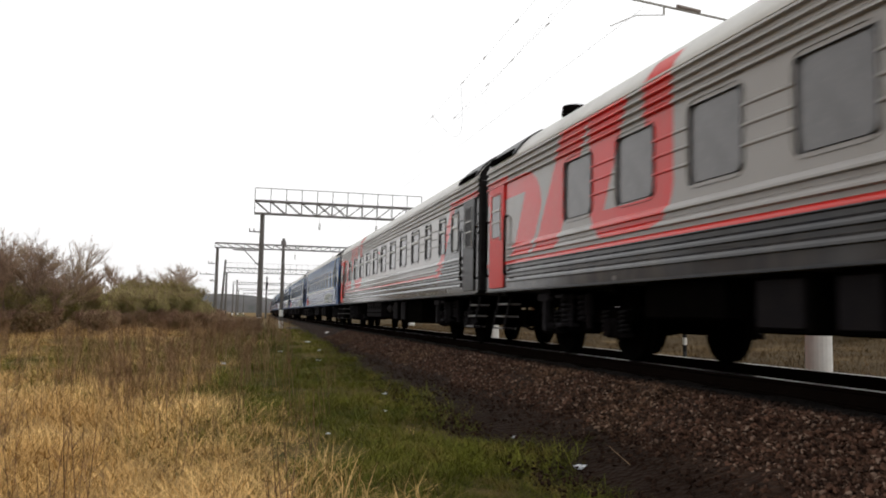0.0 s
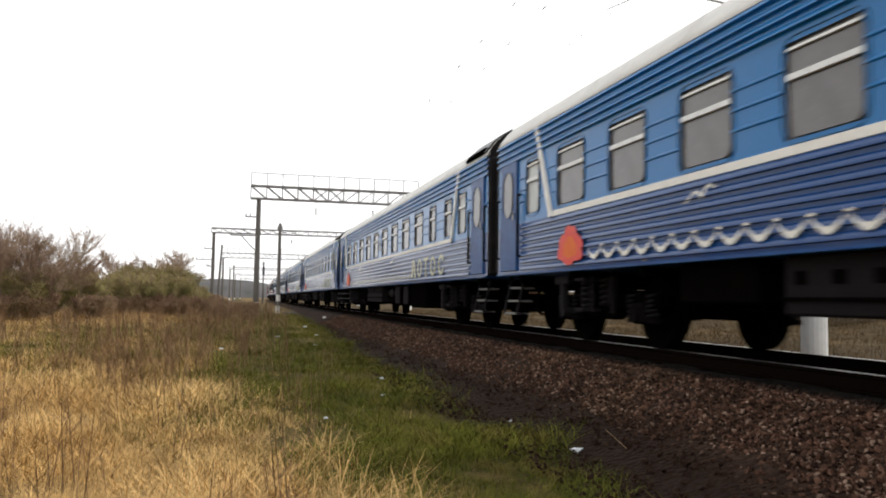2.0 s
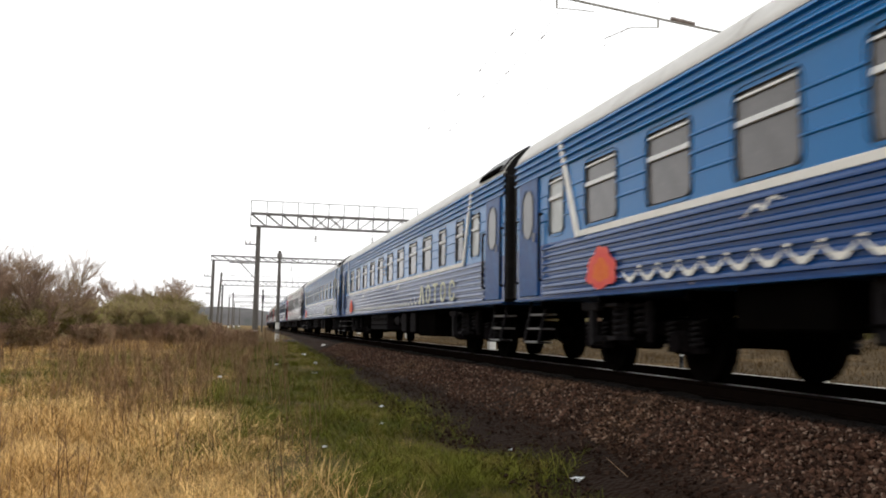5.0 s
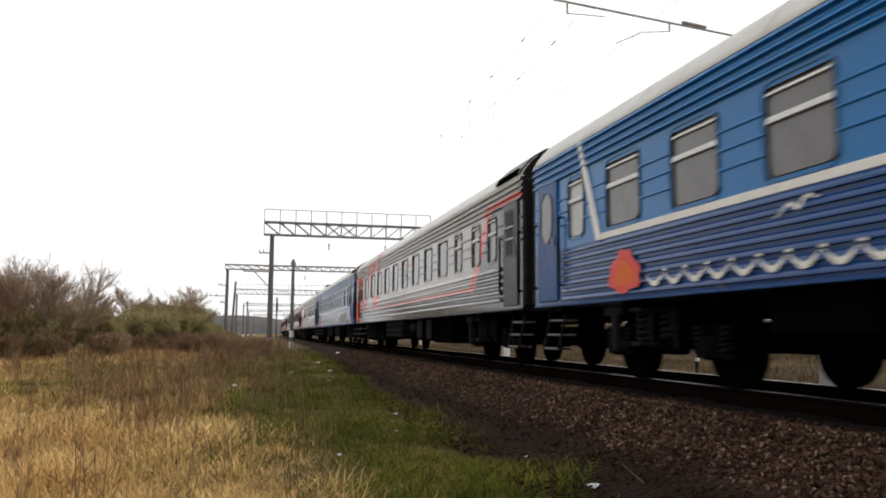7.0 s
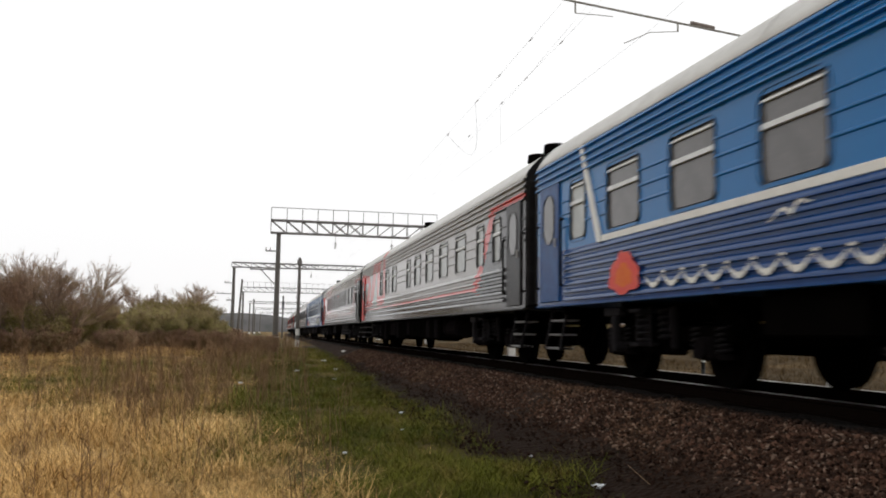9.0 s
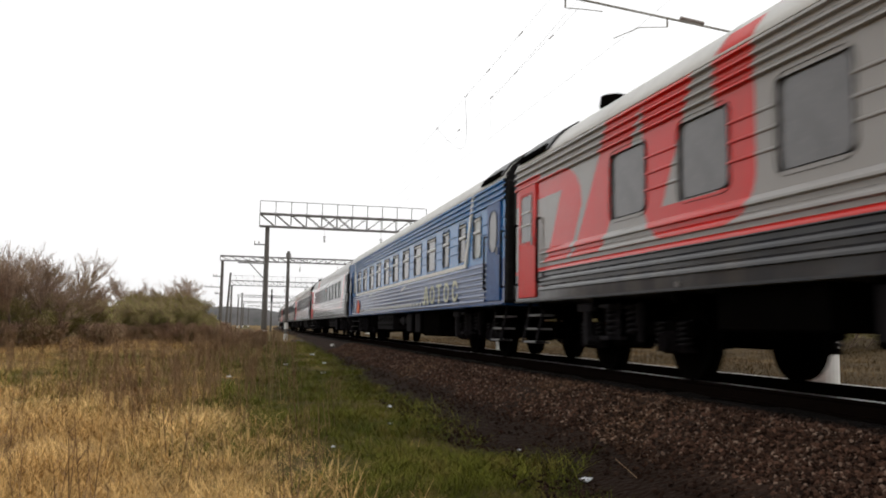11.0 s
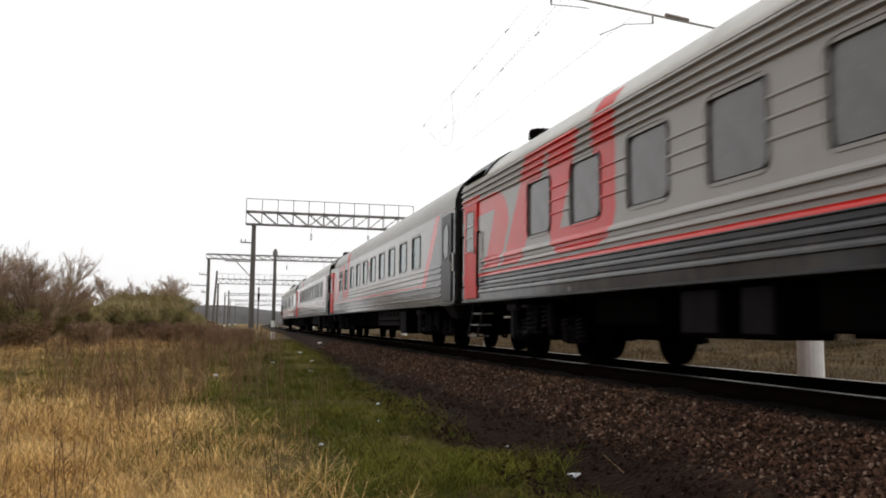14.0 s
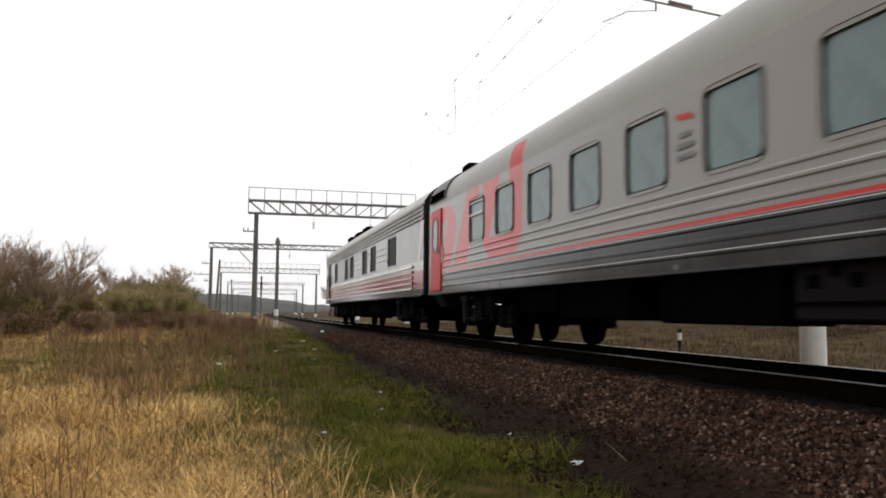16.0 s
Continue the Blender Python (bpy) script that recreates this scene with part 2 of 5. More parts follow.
def thing(name, label, category, group="", kind="", at=None):
    ob = new(name)
    ob.empty_display_size = 0.3
    if at is not None:
        ob.matrix_basis = at
    return tagged(ob, label, category, group, kind)


def box(bm, lo, hi, bevel=0.0):
    lo, hi = Vector(lo), Vector(hi)
    r = bmesh.ops.create_cube(bm, size=1, matrix=Matrix.Translation((lo + hi) / 2) @ Matrix.Diagonal((*(hi - lo), 1)))
    if bevel:
        es = list({e for v in r["verts"] for e in v.link_edges})
        bmesh.ops.bevel(bm, geom=es, offset=bevel, segments=1, affect="EDGES")
    return bm


def rod(bm, a, b, r, r2=None, n=8):
    a, b = Vector(a), Vector(b)
    d = b - a
    m = Matrix.Translation((a + b) / 2) @ d.to_track_quat("Z", "Y").to_matrix().to_4x4()
    bmesh.ops.create_cone(bm, cap_ends=True, segments=n, radius1=r, radius2=r if r2 is None else r2, depth=d.length, matrix=m)
    return bm


def sweep(profile, ys, closed=False):
    """A sheet with the outline profile [(x, z)], drawn along y through ys."""
    bm = bmesh.new()
    rows = [[bm.verts.new((x, y, z)) for x, z in profile] for y in ys]
    n = len(profile)
    for r0, r1 in zip(rows, rows[1:]):
        for i in range(n if closed else n - 1):
            bm.faces.new((r0[i], r0[(i + 1) % n], r1[(i + 1) % n], r1[i]))
    return bm


def rounded(w, h, r, n=5):
    """Outline of a rounded rectangle in (y, z), centred."""
    pts = []
    for cx, cz, a0 in ((w / 2 - r, h / 2 - r, 0), (-w / 2 + r, h / 2 - r, 90), (-w / 2 + r, -h / 2 + r, 180), (w / 2 - r, -h / 2 + r, 270)):
        for i in range(n + 1):
            a = radians(a0 + 90 * i / n)
            pts.append((cx + r * math.cos(a), cz + r * math.sin(a)))
    return pts


def ring(bm, outer, inner, x0, x1):
    """A frame between two outlines with equal counts, from depth x0 to x1."""
    n = len(outer)
    vs = [[bm.verts.new((x, y, z)) for y, z in o] for x, o in ((x1, outer), (x0, outer), (x0, inner), (x1, inner))]
    for k in range(3):
        for i in range(n):
            bm.faces.new((vs[k][i], vs[k][(i + 1) % n], vs[k + 1][(i + 1) % n], vs[k + 1][i]))
    return bm


def plate(bm, outline, x0, x1):
    """A slab with an outline in (y, z), from depth x0 to x1."""
    a = [bm.verts.new((x0, y, z)) for y, z in outline]
    b = [bm.verts.new((x1, y, z)) for y, z in outline]
    bm.faces.new(a), bm.faces.new(b)
    for i in range(len(a)):
        j = (i + 1) % len(a)
        bm.faces.new((a[i], a[j], b[j], b[i]))
    bmesh.ops.recalc_face_normals(bm, faces=bm.faces)
    return bm


# ---- the track's line and the train's way ----
BEND, CENTRE, PITCH = 7.15e-5, 6.24, 24.54


def line_x(y):
    return CENTRE + BEND * max(0.0, y) ** 2


# small unevenness of the train's speed: seconds, metres
LAG_T = [0, 0.5, 1, 1.5, 2, 4, 6.5, 7, 7.5, 8, 8.5, 9, 9.5, 12, 12.5, 13, 13.5, 14, 14.5, 15, 15.5, 16]
LAG = [0, 0.15, 0.1, 0.02, -0.04, -0.04, 0.17, 0.16, 0.22, 0.23, 0.3, 0.26, 0.2, -0.05, 0, 0.08, 0.05, -0.1, 0, -0.06, 0.1, 0]


def coupling(k, t):
    """Where along the track the k-th coupling stands at t seconds."""
    return 15.666 + PITCH * k - 24.95447 * t - 0.01523 * t * t + 0.0036784 * t ** 3 + float(np.interp(t, LAG_T, LAG))


# ---- railway cars ----
HW = 1.55  # half width of a body


def ribs(z0, z1, n, depth=0.05):
    """Outline (x, z) of a ribbed band of the near wall, from z0 up to z1, with n pressed ribs."""
    pts, p = [(-HW, z0)], (z1 - z0) / n
    for i in range(n):
        a = z0 + p * i
        pts += [(-HW, a + p * 0.33), (-HW - depth, a + p * 0.40), (-HW - depth * 0.92, a + p * 0.58), (-HW - depth * 0.5, a + p * 0.80), (-HW, a + p * 0.98)]
    return pts + [(-HW, z1)]


def mirror(bm):
    """Adds the far wall, mirrored across the car."""
    got = bmesh.ops.duplicate(bm, geom=list(bm.verts) + list(bm.faces))
    vs = [g for g in got["geom"] if isinstance(g, bmesh.types.BMVert)]
    for v in vs:
        v.co.x = -v.co.x
    bmesh.ops.reverse_faces(bm, faces=[g for g in got["geom"] if isinstance(g, bmesh.types.BMFace)])
    return bm


def smooth_faces(bm):
    for f in bm.faces:
        f.smooth = True
    return bm


def shade_soft(me):
    for p in me.polygons:
        p.use_smooth = True


ROOF_OLD = [(1.55, 0.0), (1.545, 0.05), (1.52, 0.10), (1.47, 0.165), (1.40, 0.255), (1.25, 0.395), (1.0, 0.545), (0.7, 0.675), (0.35, 0.765), (0.0, 0.79)]
# newer cars: the wall turns in above the window band and runs into the roof without a gutter
ROOF_NEW = [(1.55, 0.0), (1.548, 0.10), (1.535, 0.20), (1.51, 0.30), (1.46, 0.41), (1.38, 0.52), (1.25, 0.64), (1.0, 0.77), (0.7, 0.89), (0.35, 0.98), (0.0, 1.01)]
cache = {}


def window(car, u, w, z0, z1, side, mat, transom=0.0, frame_mat="seal", name="window"):
    """A window with rounded corners set in the wall: sealed frame, pane and, where it has one, a transom bar."""
    key = (round(w, 2), z0, z1, mat, transom, frame_mat)
    if key not in cache:
        h = z1 - z0
        bm = bmesh.new()
        ring(bm, rounded(w + 0.09, h + 0.09, 0.16), rounded(w - 0.02, h - 0.02, 0.11), -0.03, 0.012)
        fr = mesh_of(bm, "window_frame")
        fr.materials.append(M[frame_mat])
        pn = mesh_of(plate(bmesh.new(), rounded(w, h, 0.10), -0.05, -0.02), "pane")
        pn.materials.append(M[mat])
        tr = None
        if transom:
            zt = h / 2 - h * transom
            tr = mesh_of(box(box(bmesh.new(), (-0.02, -w / 2 + 0.02, zt - 0.035), (0.016, w / 2 - 0.02, zt + 0.03), 0.008), (-0.02, -w / 2 + 0.03, h / 2 - 0.075), (0.012, w / 2 - 0.03, h / 2 - 0.05)), "transom")
            tr.materials.append(M["alu"])
        cache[key] = fr, pn, tr
    fr, pn, tr = cache[key]
    m = pose(side * HW, u - 12.27, (z0 + z1) / 2, 0, 0, 180 if side < 0 else 0)
    f = part("window_frame" if name == "window" else name, fr, None, car, "", m)
    part("pane", pn, None, f)
    if tr:
        part("transom", tr, None, f, "aluminium transom bar")


def wheelset_mesh():
    if "wheels" not in cache:
        prof = [(0.0, 0.20), (0.13, 0.20), (0.14, 0.12), (0.40, 0.10), (0.475, 0.13), (0.475, 0.02), (0.505, 0.0), (0.505, -0.03), (0.40, -0.03), (0.0, 0.0)]
        bm = bmesh.new()
        rings = [[bm.verts.new((x, r * math.cos(a), 0.475 + r * math.sin(a))) for a in np.arange(28) * 2 * math.pi / 28] for r, x in prof[1:-1]]
        for p, q in zip(rings, rings[1:]):
            for j in range(28):
                bm.faces.new((p[j], p[(j + 1) % 28], q[(j + 1) % 28], q[j]))
        bm.faces.new(rings[0]), bm.faces.new(rings[-1])
        cache["wheels"] = mesh_of(bm, "wheel")
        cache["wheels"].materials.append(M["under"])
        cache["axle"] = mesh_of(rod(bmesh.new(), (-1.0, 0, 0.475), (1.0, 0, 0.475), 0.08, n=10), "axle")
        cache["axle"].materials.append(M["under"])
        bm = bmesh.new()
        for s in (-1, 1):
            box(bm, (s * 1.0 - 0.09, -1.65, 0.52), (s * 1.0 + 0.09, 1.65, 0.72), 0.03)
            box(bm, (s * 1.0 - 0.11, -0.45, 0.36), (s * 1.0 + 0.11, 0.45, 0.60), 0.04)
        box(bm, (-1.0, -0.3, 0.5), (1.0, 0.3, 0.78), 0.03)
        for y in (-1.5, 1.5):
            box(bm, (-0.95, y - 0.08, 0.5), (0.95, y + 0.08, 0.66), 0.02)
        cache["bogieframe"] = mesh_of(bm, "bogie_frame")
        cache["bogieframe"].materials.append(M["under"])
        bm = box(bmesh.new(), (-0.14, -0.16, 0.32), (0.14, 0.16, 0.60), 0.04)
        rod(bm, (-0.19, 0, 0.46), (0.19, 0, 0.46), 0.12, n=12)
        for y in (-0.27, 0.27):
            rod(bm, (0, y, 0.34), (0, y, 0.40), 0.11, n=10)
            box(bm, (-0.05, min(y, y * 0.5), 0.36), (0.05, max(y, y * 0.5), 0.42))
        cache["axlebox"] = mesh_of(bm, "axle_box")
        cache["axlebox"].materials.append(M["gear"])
        bm = bmesh.new()
        prev = None
        for i in range(41):
            a = i * math.pi / 4
            c = Vector((math.cos(a), math.sin(a), 0))
            q = c * 0.10 + Vector((0, 0, 0.40 * i / 40))
            loop = [bm.verts.new(q + c * (0.024 * math.cos(b)) + Vector((0, 0, 0.024 * math.sin(b)))) for b in np.arange(5) * 1.2566]
            if prev:
                for j in range(5):
                    bm.faces.new((prev[j], prev[(j + 1) % 5], loop[(j + 1) % 5], loop[j]))
            prev = loop
        cache["spring"] = mesh_of(bm, "spring")
        cache["spring"].materials.append(M["coil"])
        bm = bmesh.new()
        rod(bm, (0, 0, 0), (0, 0, 0.52), 0.045, n=8)
        rod(bm, (0, 0, 0.2), (0, 0, 0.5), 0.065, n=8)
        cache["damper"] = mesh_of(bm, "damper")
        cache["damper"].materials.append(M["case"])
        # cap plate and hanger over the side spring
        bm = box(bmesh.new(), (-0.17, -0.19, 0.40), (0.17, 0.19, 0.45), 0.01)
        box(bm, (-0.17, -0.15, -0.05), (0.17, 0.15, 0.0), 0.01)
        for y in (-0.21, 0.21):
            rod(bm, (0, y, -0.05), (0, y, 0.48), 0.022, n=6)
        cache["cap"] = mesh_of(bm, "spring_cap")
        cache["cap"].materials.append(M["coil"])
        bm = box(bmesh.new(), (-0.05, -0.25, 0.86), (0.05, 0.25, 0.98), 0.015)
        box(bm, (-0.05, -0.10, 0.46), (0.05, 0.02, 0.90), 0.015)
        rod(bm, (-0.04, -0.05, 0.45), (0.10, -0.05, 0.45), 0.07, n=10)
        cache["hanger"] = mesh_of(bm, "hanger")
        cache["hanger"].materials.append(M["coil"])
    return cache


def bogie(car, u):
    c = wheelset_mesh()
    f = part("bogie", c["bogieframe"], None, car, "grimy two-axle bogie frame", pose(0, u - 12.27, 0))
    for y in (-1.2, 1.2):
        part("axle", c["axle"], None, f, "", pose(0, y, 0))
        for s in (-1, 1):
            part("wheel", c["wheels"], None, f, "worn steel wheel", pose(s * 0.70, y, 0, 0, 0, 0 if s > 0 else 180))
    for s in (-1, 1):
        for y in (-0.32, 0.32):
            part("spring", c["spring"], None, f, "coil spring", pose(s * 1.14, y, 0.55))
        for y in (-1.2, 1.2):
            part("axle_box", c["axlebox"], None, f, "grey grimy axle box", pose(s * 1.02, y, 0))
            for e in (-0.27, 0.27):
                part("spring", c["spring"], None, f, "coil spring", pose(s * 1.05, y + e, 0.40) @ Matrix.Diagonal((0.8, 0.8, 0.8, 1)))
        part("spring", c["spring"], None, f, "tall side spring", pose(s * 1.30, 0, 0.50) @ Matrix.Diagonal((0.9, 0.9, 1.02, 1)))
        part("spring_cap", c["cap"], None, f, "dusty spring cap and hanger rods", pose(s * 1.30, 0, 0.51) @ Matrix.Diagonal((0.85, 0.85, 0.97, 1)))
        part("hanger", c["hanger"], None, f, "dusty bracket", pose(s * 1.38, 0.72, 0))
        part("damper", c["damper"], None, f, "", pose(s * 1.2, -0.62, 0.45))


LAYOUT = [(12.9, 16.2, 0.50, "case"), (11.1, 12.3, 0.68, "tank"), (9.6, 10.4, 0.42, "hatch"), (8.35, 9.1, 0.41, "hatch"), (6.2, 8.0, 0.37, "dark"), (16.6, 18.0, 0.6, "dark")]
LAYOUT_WIDE = [(6.7, 10.5, 0.47, "case"), (5.55, 6.5, 0.28, "round"), (11.0, 13.6, 0.55, "dark"), (14.1, 14.7, 0.48, "hatch"), (15.0, 15.8, 0.48, "hatch"), (16.3, 18.0, 0.6, "dark")]
LAYOUT_NEW = [(7.0, 10.6, 0.55, "case"), (5.9, 6.8, 0.34, "hatch"), (10.8, 12.95, 0.50, "dark"), (13.75, 16.0, 0.52, "dark"), (16.2, 17.8, 0.6, "dark")]


def fixed_boxes(car, layout):
    """Underfloor cases in their places: a long case with a row of latches, an air tank, hatched lockers."""
    for a, b, z, kind in layout:
        ya, yb = a - 12.27, b - 12.27
        for s in (-1, 1):
            x0, x1 = sorted((s * 0.8, s * 1.44))
            if kind == "tank":
                bm = rod(bmesh.new(), (s * 1.2, ya, 0.80), (s * 1.2, yb, 0.80), 0.15, n=14)
                t = part("tank", bm, M["coil"], car, "dusty underfloor air tank")
                for y in (ya + 0.15, yb - 0.15):
                    part("strap", box(bmesh.new(), (s * 1.2 - 0.16, y - 0.025, 0.64), (s * 1.2 + 0.16, y + 0.025, 1.06)), M["under"], t)
            elif kind == "round":
                bm = plate(bmesh.new(), [(y + (ya + yb) / 2, q + 0.49) for y, q in rounded(yb - ya, 0.42, 0.14)], x0, x1)
                t = part("equipment_box", bm, M["case"], car, "rounded dusty underfloor case")
                part("band", box(bmesh.new(), (min(s * 1.43, s * 1.455), (ya + yb) / 2 - 0.05, 0.36), (max(s * 1.43, s * 1.455), (ya + yb) / 2 + 0.05, 0.64)), M["under"], t)
                for y in (ya + 0.2, yb - 0.2):
                    part("strap", box(bmesh.new(), (min(s * 1.1, s * 1.2), y - 0.03, 0.69), (max(s * 1.1, s * 1.2), y + 0.03, 1.06)), M["under"], t)
            else:
                bm = box(bmesh.new(), (x0, ya, z), (x1, yb, 1.05), 0.025)
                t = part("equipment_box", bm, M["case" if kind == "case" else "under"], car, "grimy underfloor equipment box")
                if kind == "case":
                    part("ledge", box(bmesh.new(), (min(s * 1.42, s * 1.47), ya, z + 0.14), (max(s * 1.42, s * 1.47), yb, z + 0.17)), M["under"], t)
                    n = int((yb - ya) / 0.45)
                    for i in range(n):
                        y = ya + (i + 0.5) * (yb - ya) / n
                        part("vent", box(bmesh.new(), (min(s * 1.42, s * 1.448), y - 0.08, z + 0.28), (max(s * 1.42, s * 1.448), y + 0.08, z + 0.40)), M["under"], t, "dark vent opening")
                elif kind == "hatch":
                    part("hatch", box(bmesh.new(), (min(s * 1.42, s * 1.465), ya + 0.06, z + 0.05), (max(s * 1.42, s * 1.465), yb - 0.06, 0.98), 0.012), M["case"], t, "dusty locker door")


def under_boxes(car, seed, layout=()):
    """Battery boxes, tanks and pipes slung under the floor between the bogies."""
    rnd = random.Random(seed)
    fixed_boxes(car, layout)
    u = 19.0 if layout else 6.3
    while u < 18.0:
        w, deep = rnd.uniform(0.8, 2.6), rnd.uniform(0.5, 0.78)
        for s in (-1, 1):
            kind = rnd.random()
            bm = bmesh.new()
            if kind < 0.72:
                box(bm, (s * 1.42 - 0.03, u - 12.27, 1.06 - deep), (s * 0.75, u + w - 12.27, 1.06), 0.03)
                eq = part("equipment_box", bm, M["under"], car, "grimy underfloor equipment box")
                for i in range(int(w / 0.55)):
                    y = u - 12.27 + 0.12 + i * 0.55
                    part("hatch", box(bmesh.new(), (s * 1.40, y, 1.0 - deep * 0.85), (s * 1.47, y + 0.42, 0.96), 0.01), M["gear" if rnd.random() < 0.4 else "under"], eq)
            elif kind < 0.93:
                rod(bm, (s * 1.1, u - 12.27, 0.72), (s * 1.1, u + w - 12.27, 0.72), 0.24, n=14)
                for y in (u + 0.15, u + w - 0.15):
                    box(bm, (s * 1.1 - 0.27, y - 12.30, 0.6), (s * 1.1 + 0.27, y - 12.24, 1.06))
                part("tank", bm, M["gear"], car, "grimy underfloor air tank")
        u += w + rnd.choice((0.06, 0.1, 0.3, 0.7))
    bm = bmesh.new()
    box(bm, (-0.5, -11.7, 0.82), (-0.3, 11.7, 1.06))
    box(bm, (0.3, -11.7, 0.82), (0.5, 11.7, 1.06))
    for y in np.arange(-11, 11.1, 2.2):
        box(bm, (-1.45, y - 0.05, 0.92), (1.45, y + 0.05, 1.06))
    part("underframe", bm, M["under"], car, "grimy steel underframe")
    for e in (-1, 1):
        bm = bmesh.new()
        box(bm, (-0.16, e * 11.6 - 0.3, 0.9), (0.16, e * 12.1 + 0.1, 1.16), 0.04)
        rod(bm, (-0.4, e * 11.85, 1.0), (-0.55, e * 11.95, 0.45), 0.03)
        rod(bm, (-0.55, e * 11.95, 0.45), (-0.5, e * 12.2, 0.35), 0.03)
        part("coupler", bm, M["under"], car, "automatic coupler with brake hose")


def steps(car, u):
    if "steps" not in cache:
        # a splayed stringer with a turned-in foot
        bm = plate(bmesh.new(), [(0.06, 1.06), (0.11, 1.06), (0.15, 0.80), (0.24, 0.40), (0.24, 0.365), (0.02, 0.365), (0.02, 0.39), (0.20, 0.40), (0.11, 0.80)], -0.010, 0.010)
        for v in bm.verts:
            v.co = (v.co.y, v.co.x, v.co.z)
        bmesh.ops.recalc_face_normals(bm, faces=bm.faces)
        cache["ladder"] = mesh_of(bm, "stringer")
        cache["ladder"].materials.append(M["coil"])
        cache["steps"] = mesh_of(box(bmesh.new(), (-0.02, -0.32, -0.018), (0.22, 0.32, 0.014), 0.006), "tread")
        cache["steps"].materials.append(M["step"])
    for s in (-1, 1):
        m = pose(s * 1.30, u - 12.27, 0, 0, 0, 180 if s < 0 else 0)
        f = part("step_ladder", cache["ladder"], None, car, "folding entrance steps", m @ pose(0, -0.33, 0))
        part("stringer", cache["ladder"], None, f, "", pose(0, 0.66, 0))
        for x, z in ((0.0, 0.38), (-0.05, 0.60), (-0.09, 0.83)):
            part("tread", cache["steps"], None, f, "worn metal tread", pose(x, 0.33, z))


def step_box(car, u):
    """The closed step well of the newer cars."""
    for s in (-1, 1):
        bm = box(bmesh.new(), (min(s * 1.0, s * 1.53), u - 12.72, 0.74), (max(s * 1.0, s * 1.53), u - 11.82, 1.05), 0.02)
        for v in bm.verts:
            if v.co.z < 0.9:
                v.co.x -= s * 0.16 if abs(v.co.x) > 1.2 else 0
                v.co.y += 0.14 * (1 if v.co.y < u - 12.27 else -1)
        b = part("step_well", bm, M["case"], car, "closed grey step well")
        part("tread", box(bmesh.new(), (min(s * 1.3, s * 1.565), u - 12.74, 1.02), (max(s * 1.3, s * 1.565), u - 11.80, 1.066), 0.008), M["step"], b, "metal tread")


def door(car, u, w, mat, oval, z0=1.12, z1=3.12, rails=True):
    """An entrance door set into the wall, with its pane and a grab rail on each side."""
    for s in (-1, 1):
        bm = bmesh.new()
        box(bm, (0, -w / 2, -1.0), (0.034, w / 2, 0.96), 0.012)
        m = pose(s * (HW + 0.002), u - 12.27, (z0 + z1) / 2, 0, 0, 180 if s < 0 else 0)
        d = part("door", bm, M[mat], car, "closed entrance door", m)
        bm = bmesh.new()
        if oval:
            ring(bm, rounded(0.54, 0.84, 0.26, 8), rounded(0.46, 0.76, 0.22, 8), 0.02, 0.045)
            pane = plate(bmesh.new(), rounded(0.5, 0.8, 0.24, 8), 0.015, 0.039)
        else:
            ring(bm, rounded(0.56, 0.86, 0.06), rounded(0.48, 0.78, 0.03), 0.02, 0.045)
            for z in (0.3, 0.52):
                box(bm, (0.03, -0.27, z - 0.42), (0.06, 0.27, z - 0.40))
            pane = plate(bmesh.new(), rounded(0.5, 0.8, 0.05), 0.015, 0.039)
        part("window_frame", bm, M["seal"] if oval else M["alu"], d, "", pose(0, 0, 0.35))
        part("pane", pane, M["dark" if not oval and mat == "charcoal" else "pane" if rails else "smoke" if mat == "charcoal" else "teal"], d, "", pose(0, 0, 0.35))
        part("handle", rod(bmesh.new(), (0.05, w / 2 - 0.12, -0.12), (0.05, w / 2 - 0.12, 0.02), 0.018), M["steel"], d, "metal door handle")
        if not rails:
            part("grab_plate", box(bmesh.new(), (0.0, w / 2 + 0.08, -0.35), (0.03, w / 2 + 0.14, 0.05), 0.01), M["alu"], car, "bright grab plate", pose(s * (HW + 0.002), u - 12.27, (z0 + z1) / 2, 0, 0, 180 if s < 0 else 0))
        for y in (-w / 2 - 0.13, w / 2 + 0.13) if rails else ():
            bm = bmesh.new()
            rod(bm, (0.055, y, -0.75), (0.055, y, 0.30), 0.022)
            for z in (-0.75, 0.30):
                rod(bm, (-0.02, y, z), (0.055, y, z), 0.02)
            part("grab_rail", bm, M["rubber"] if oval else M["under"], car, "upright grab rail", m)


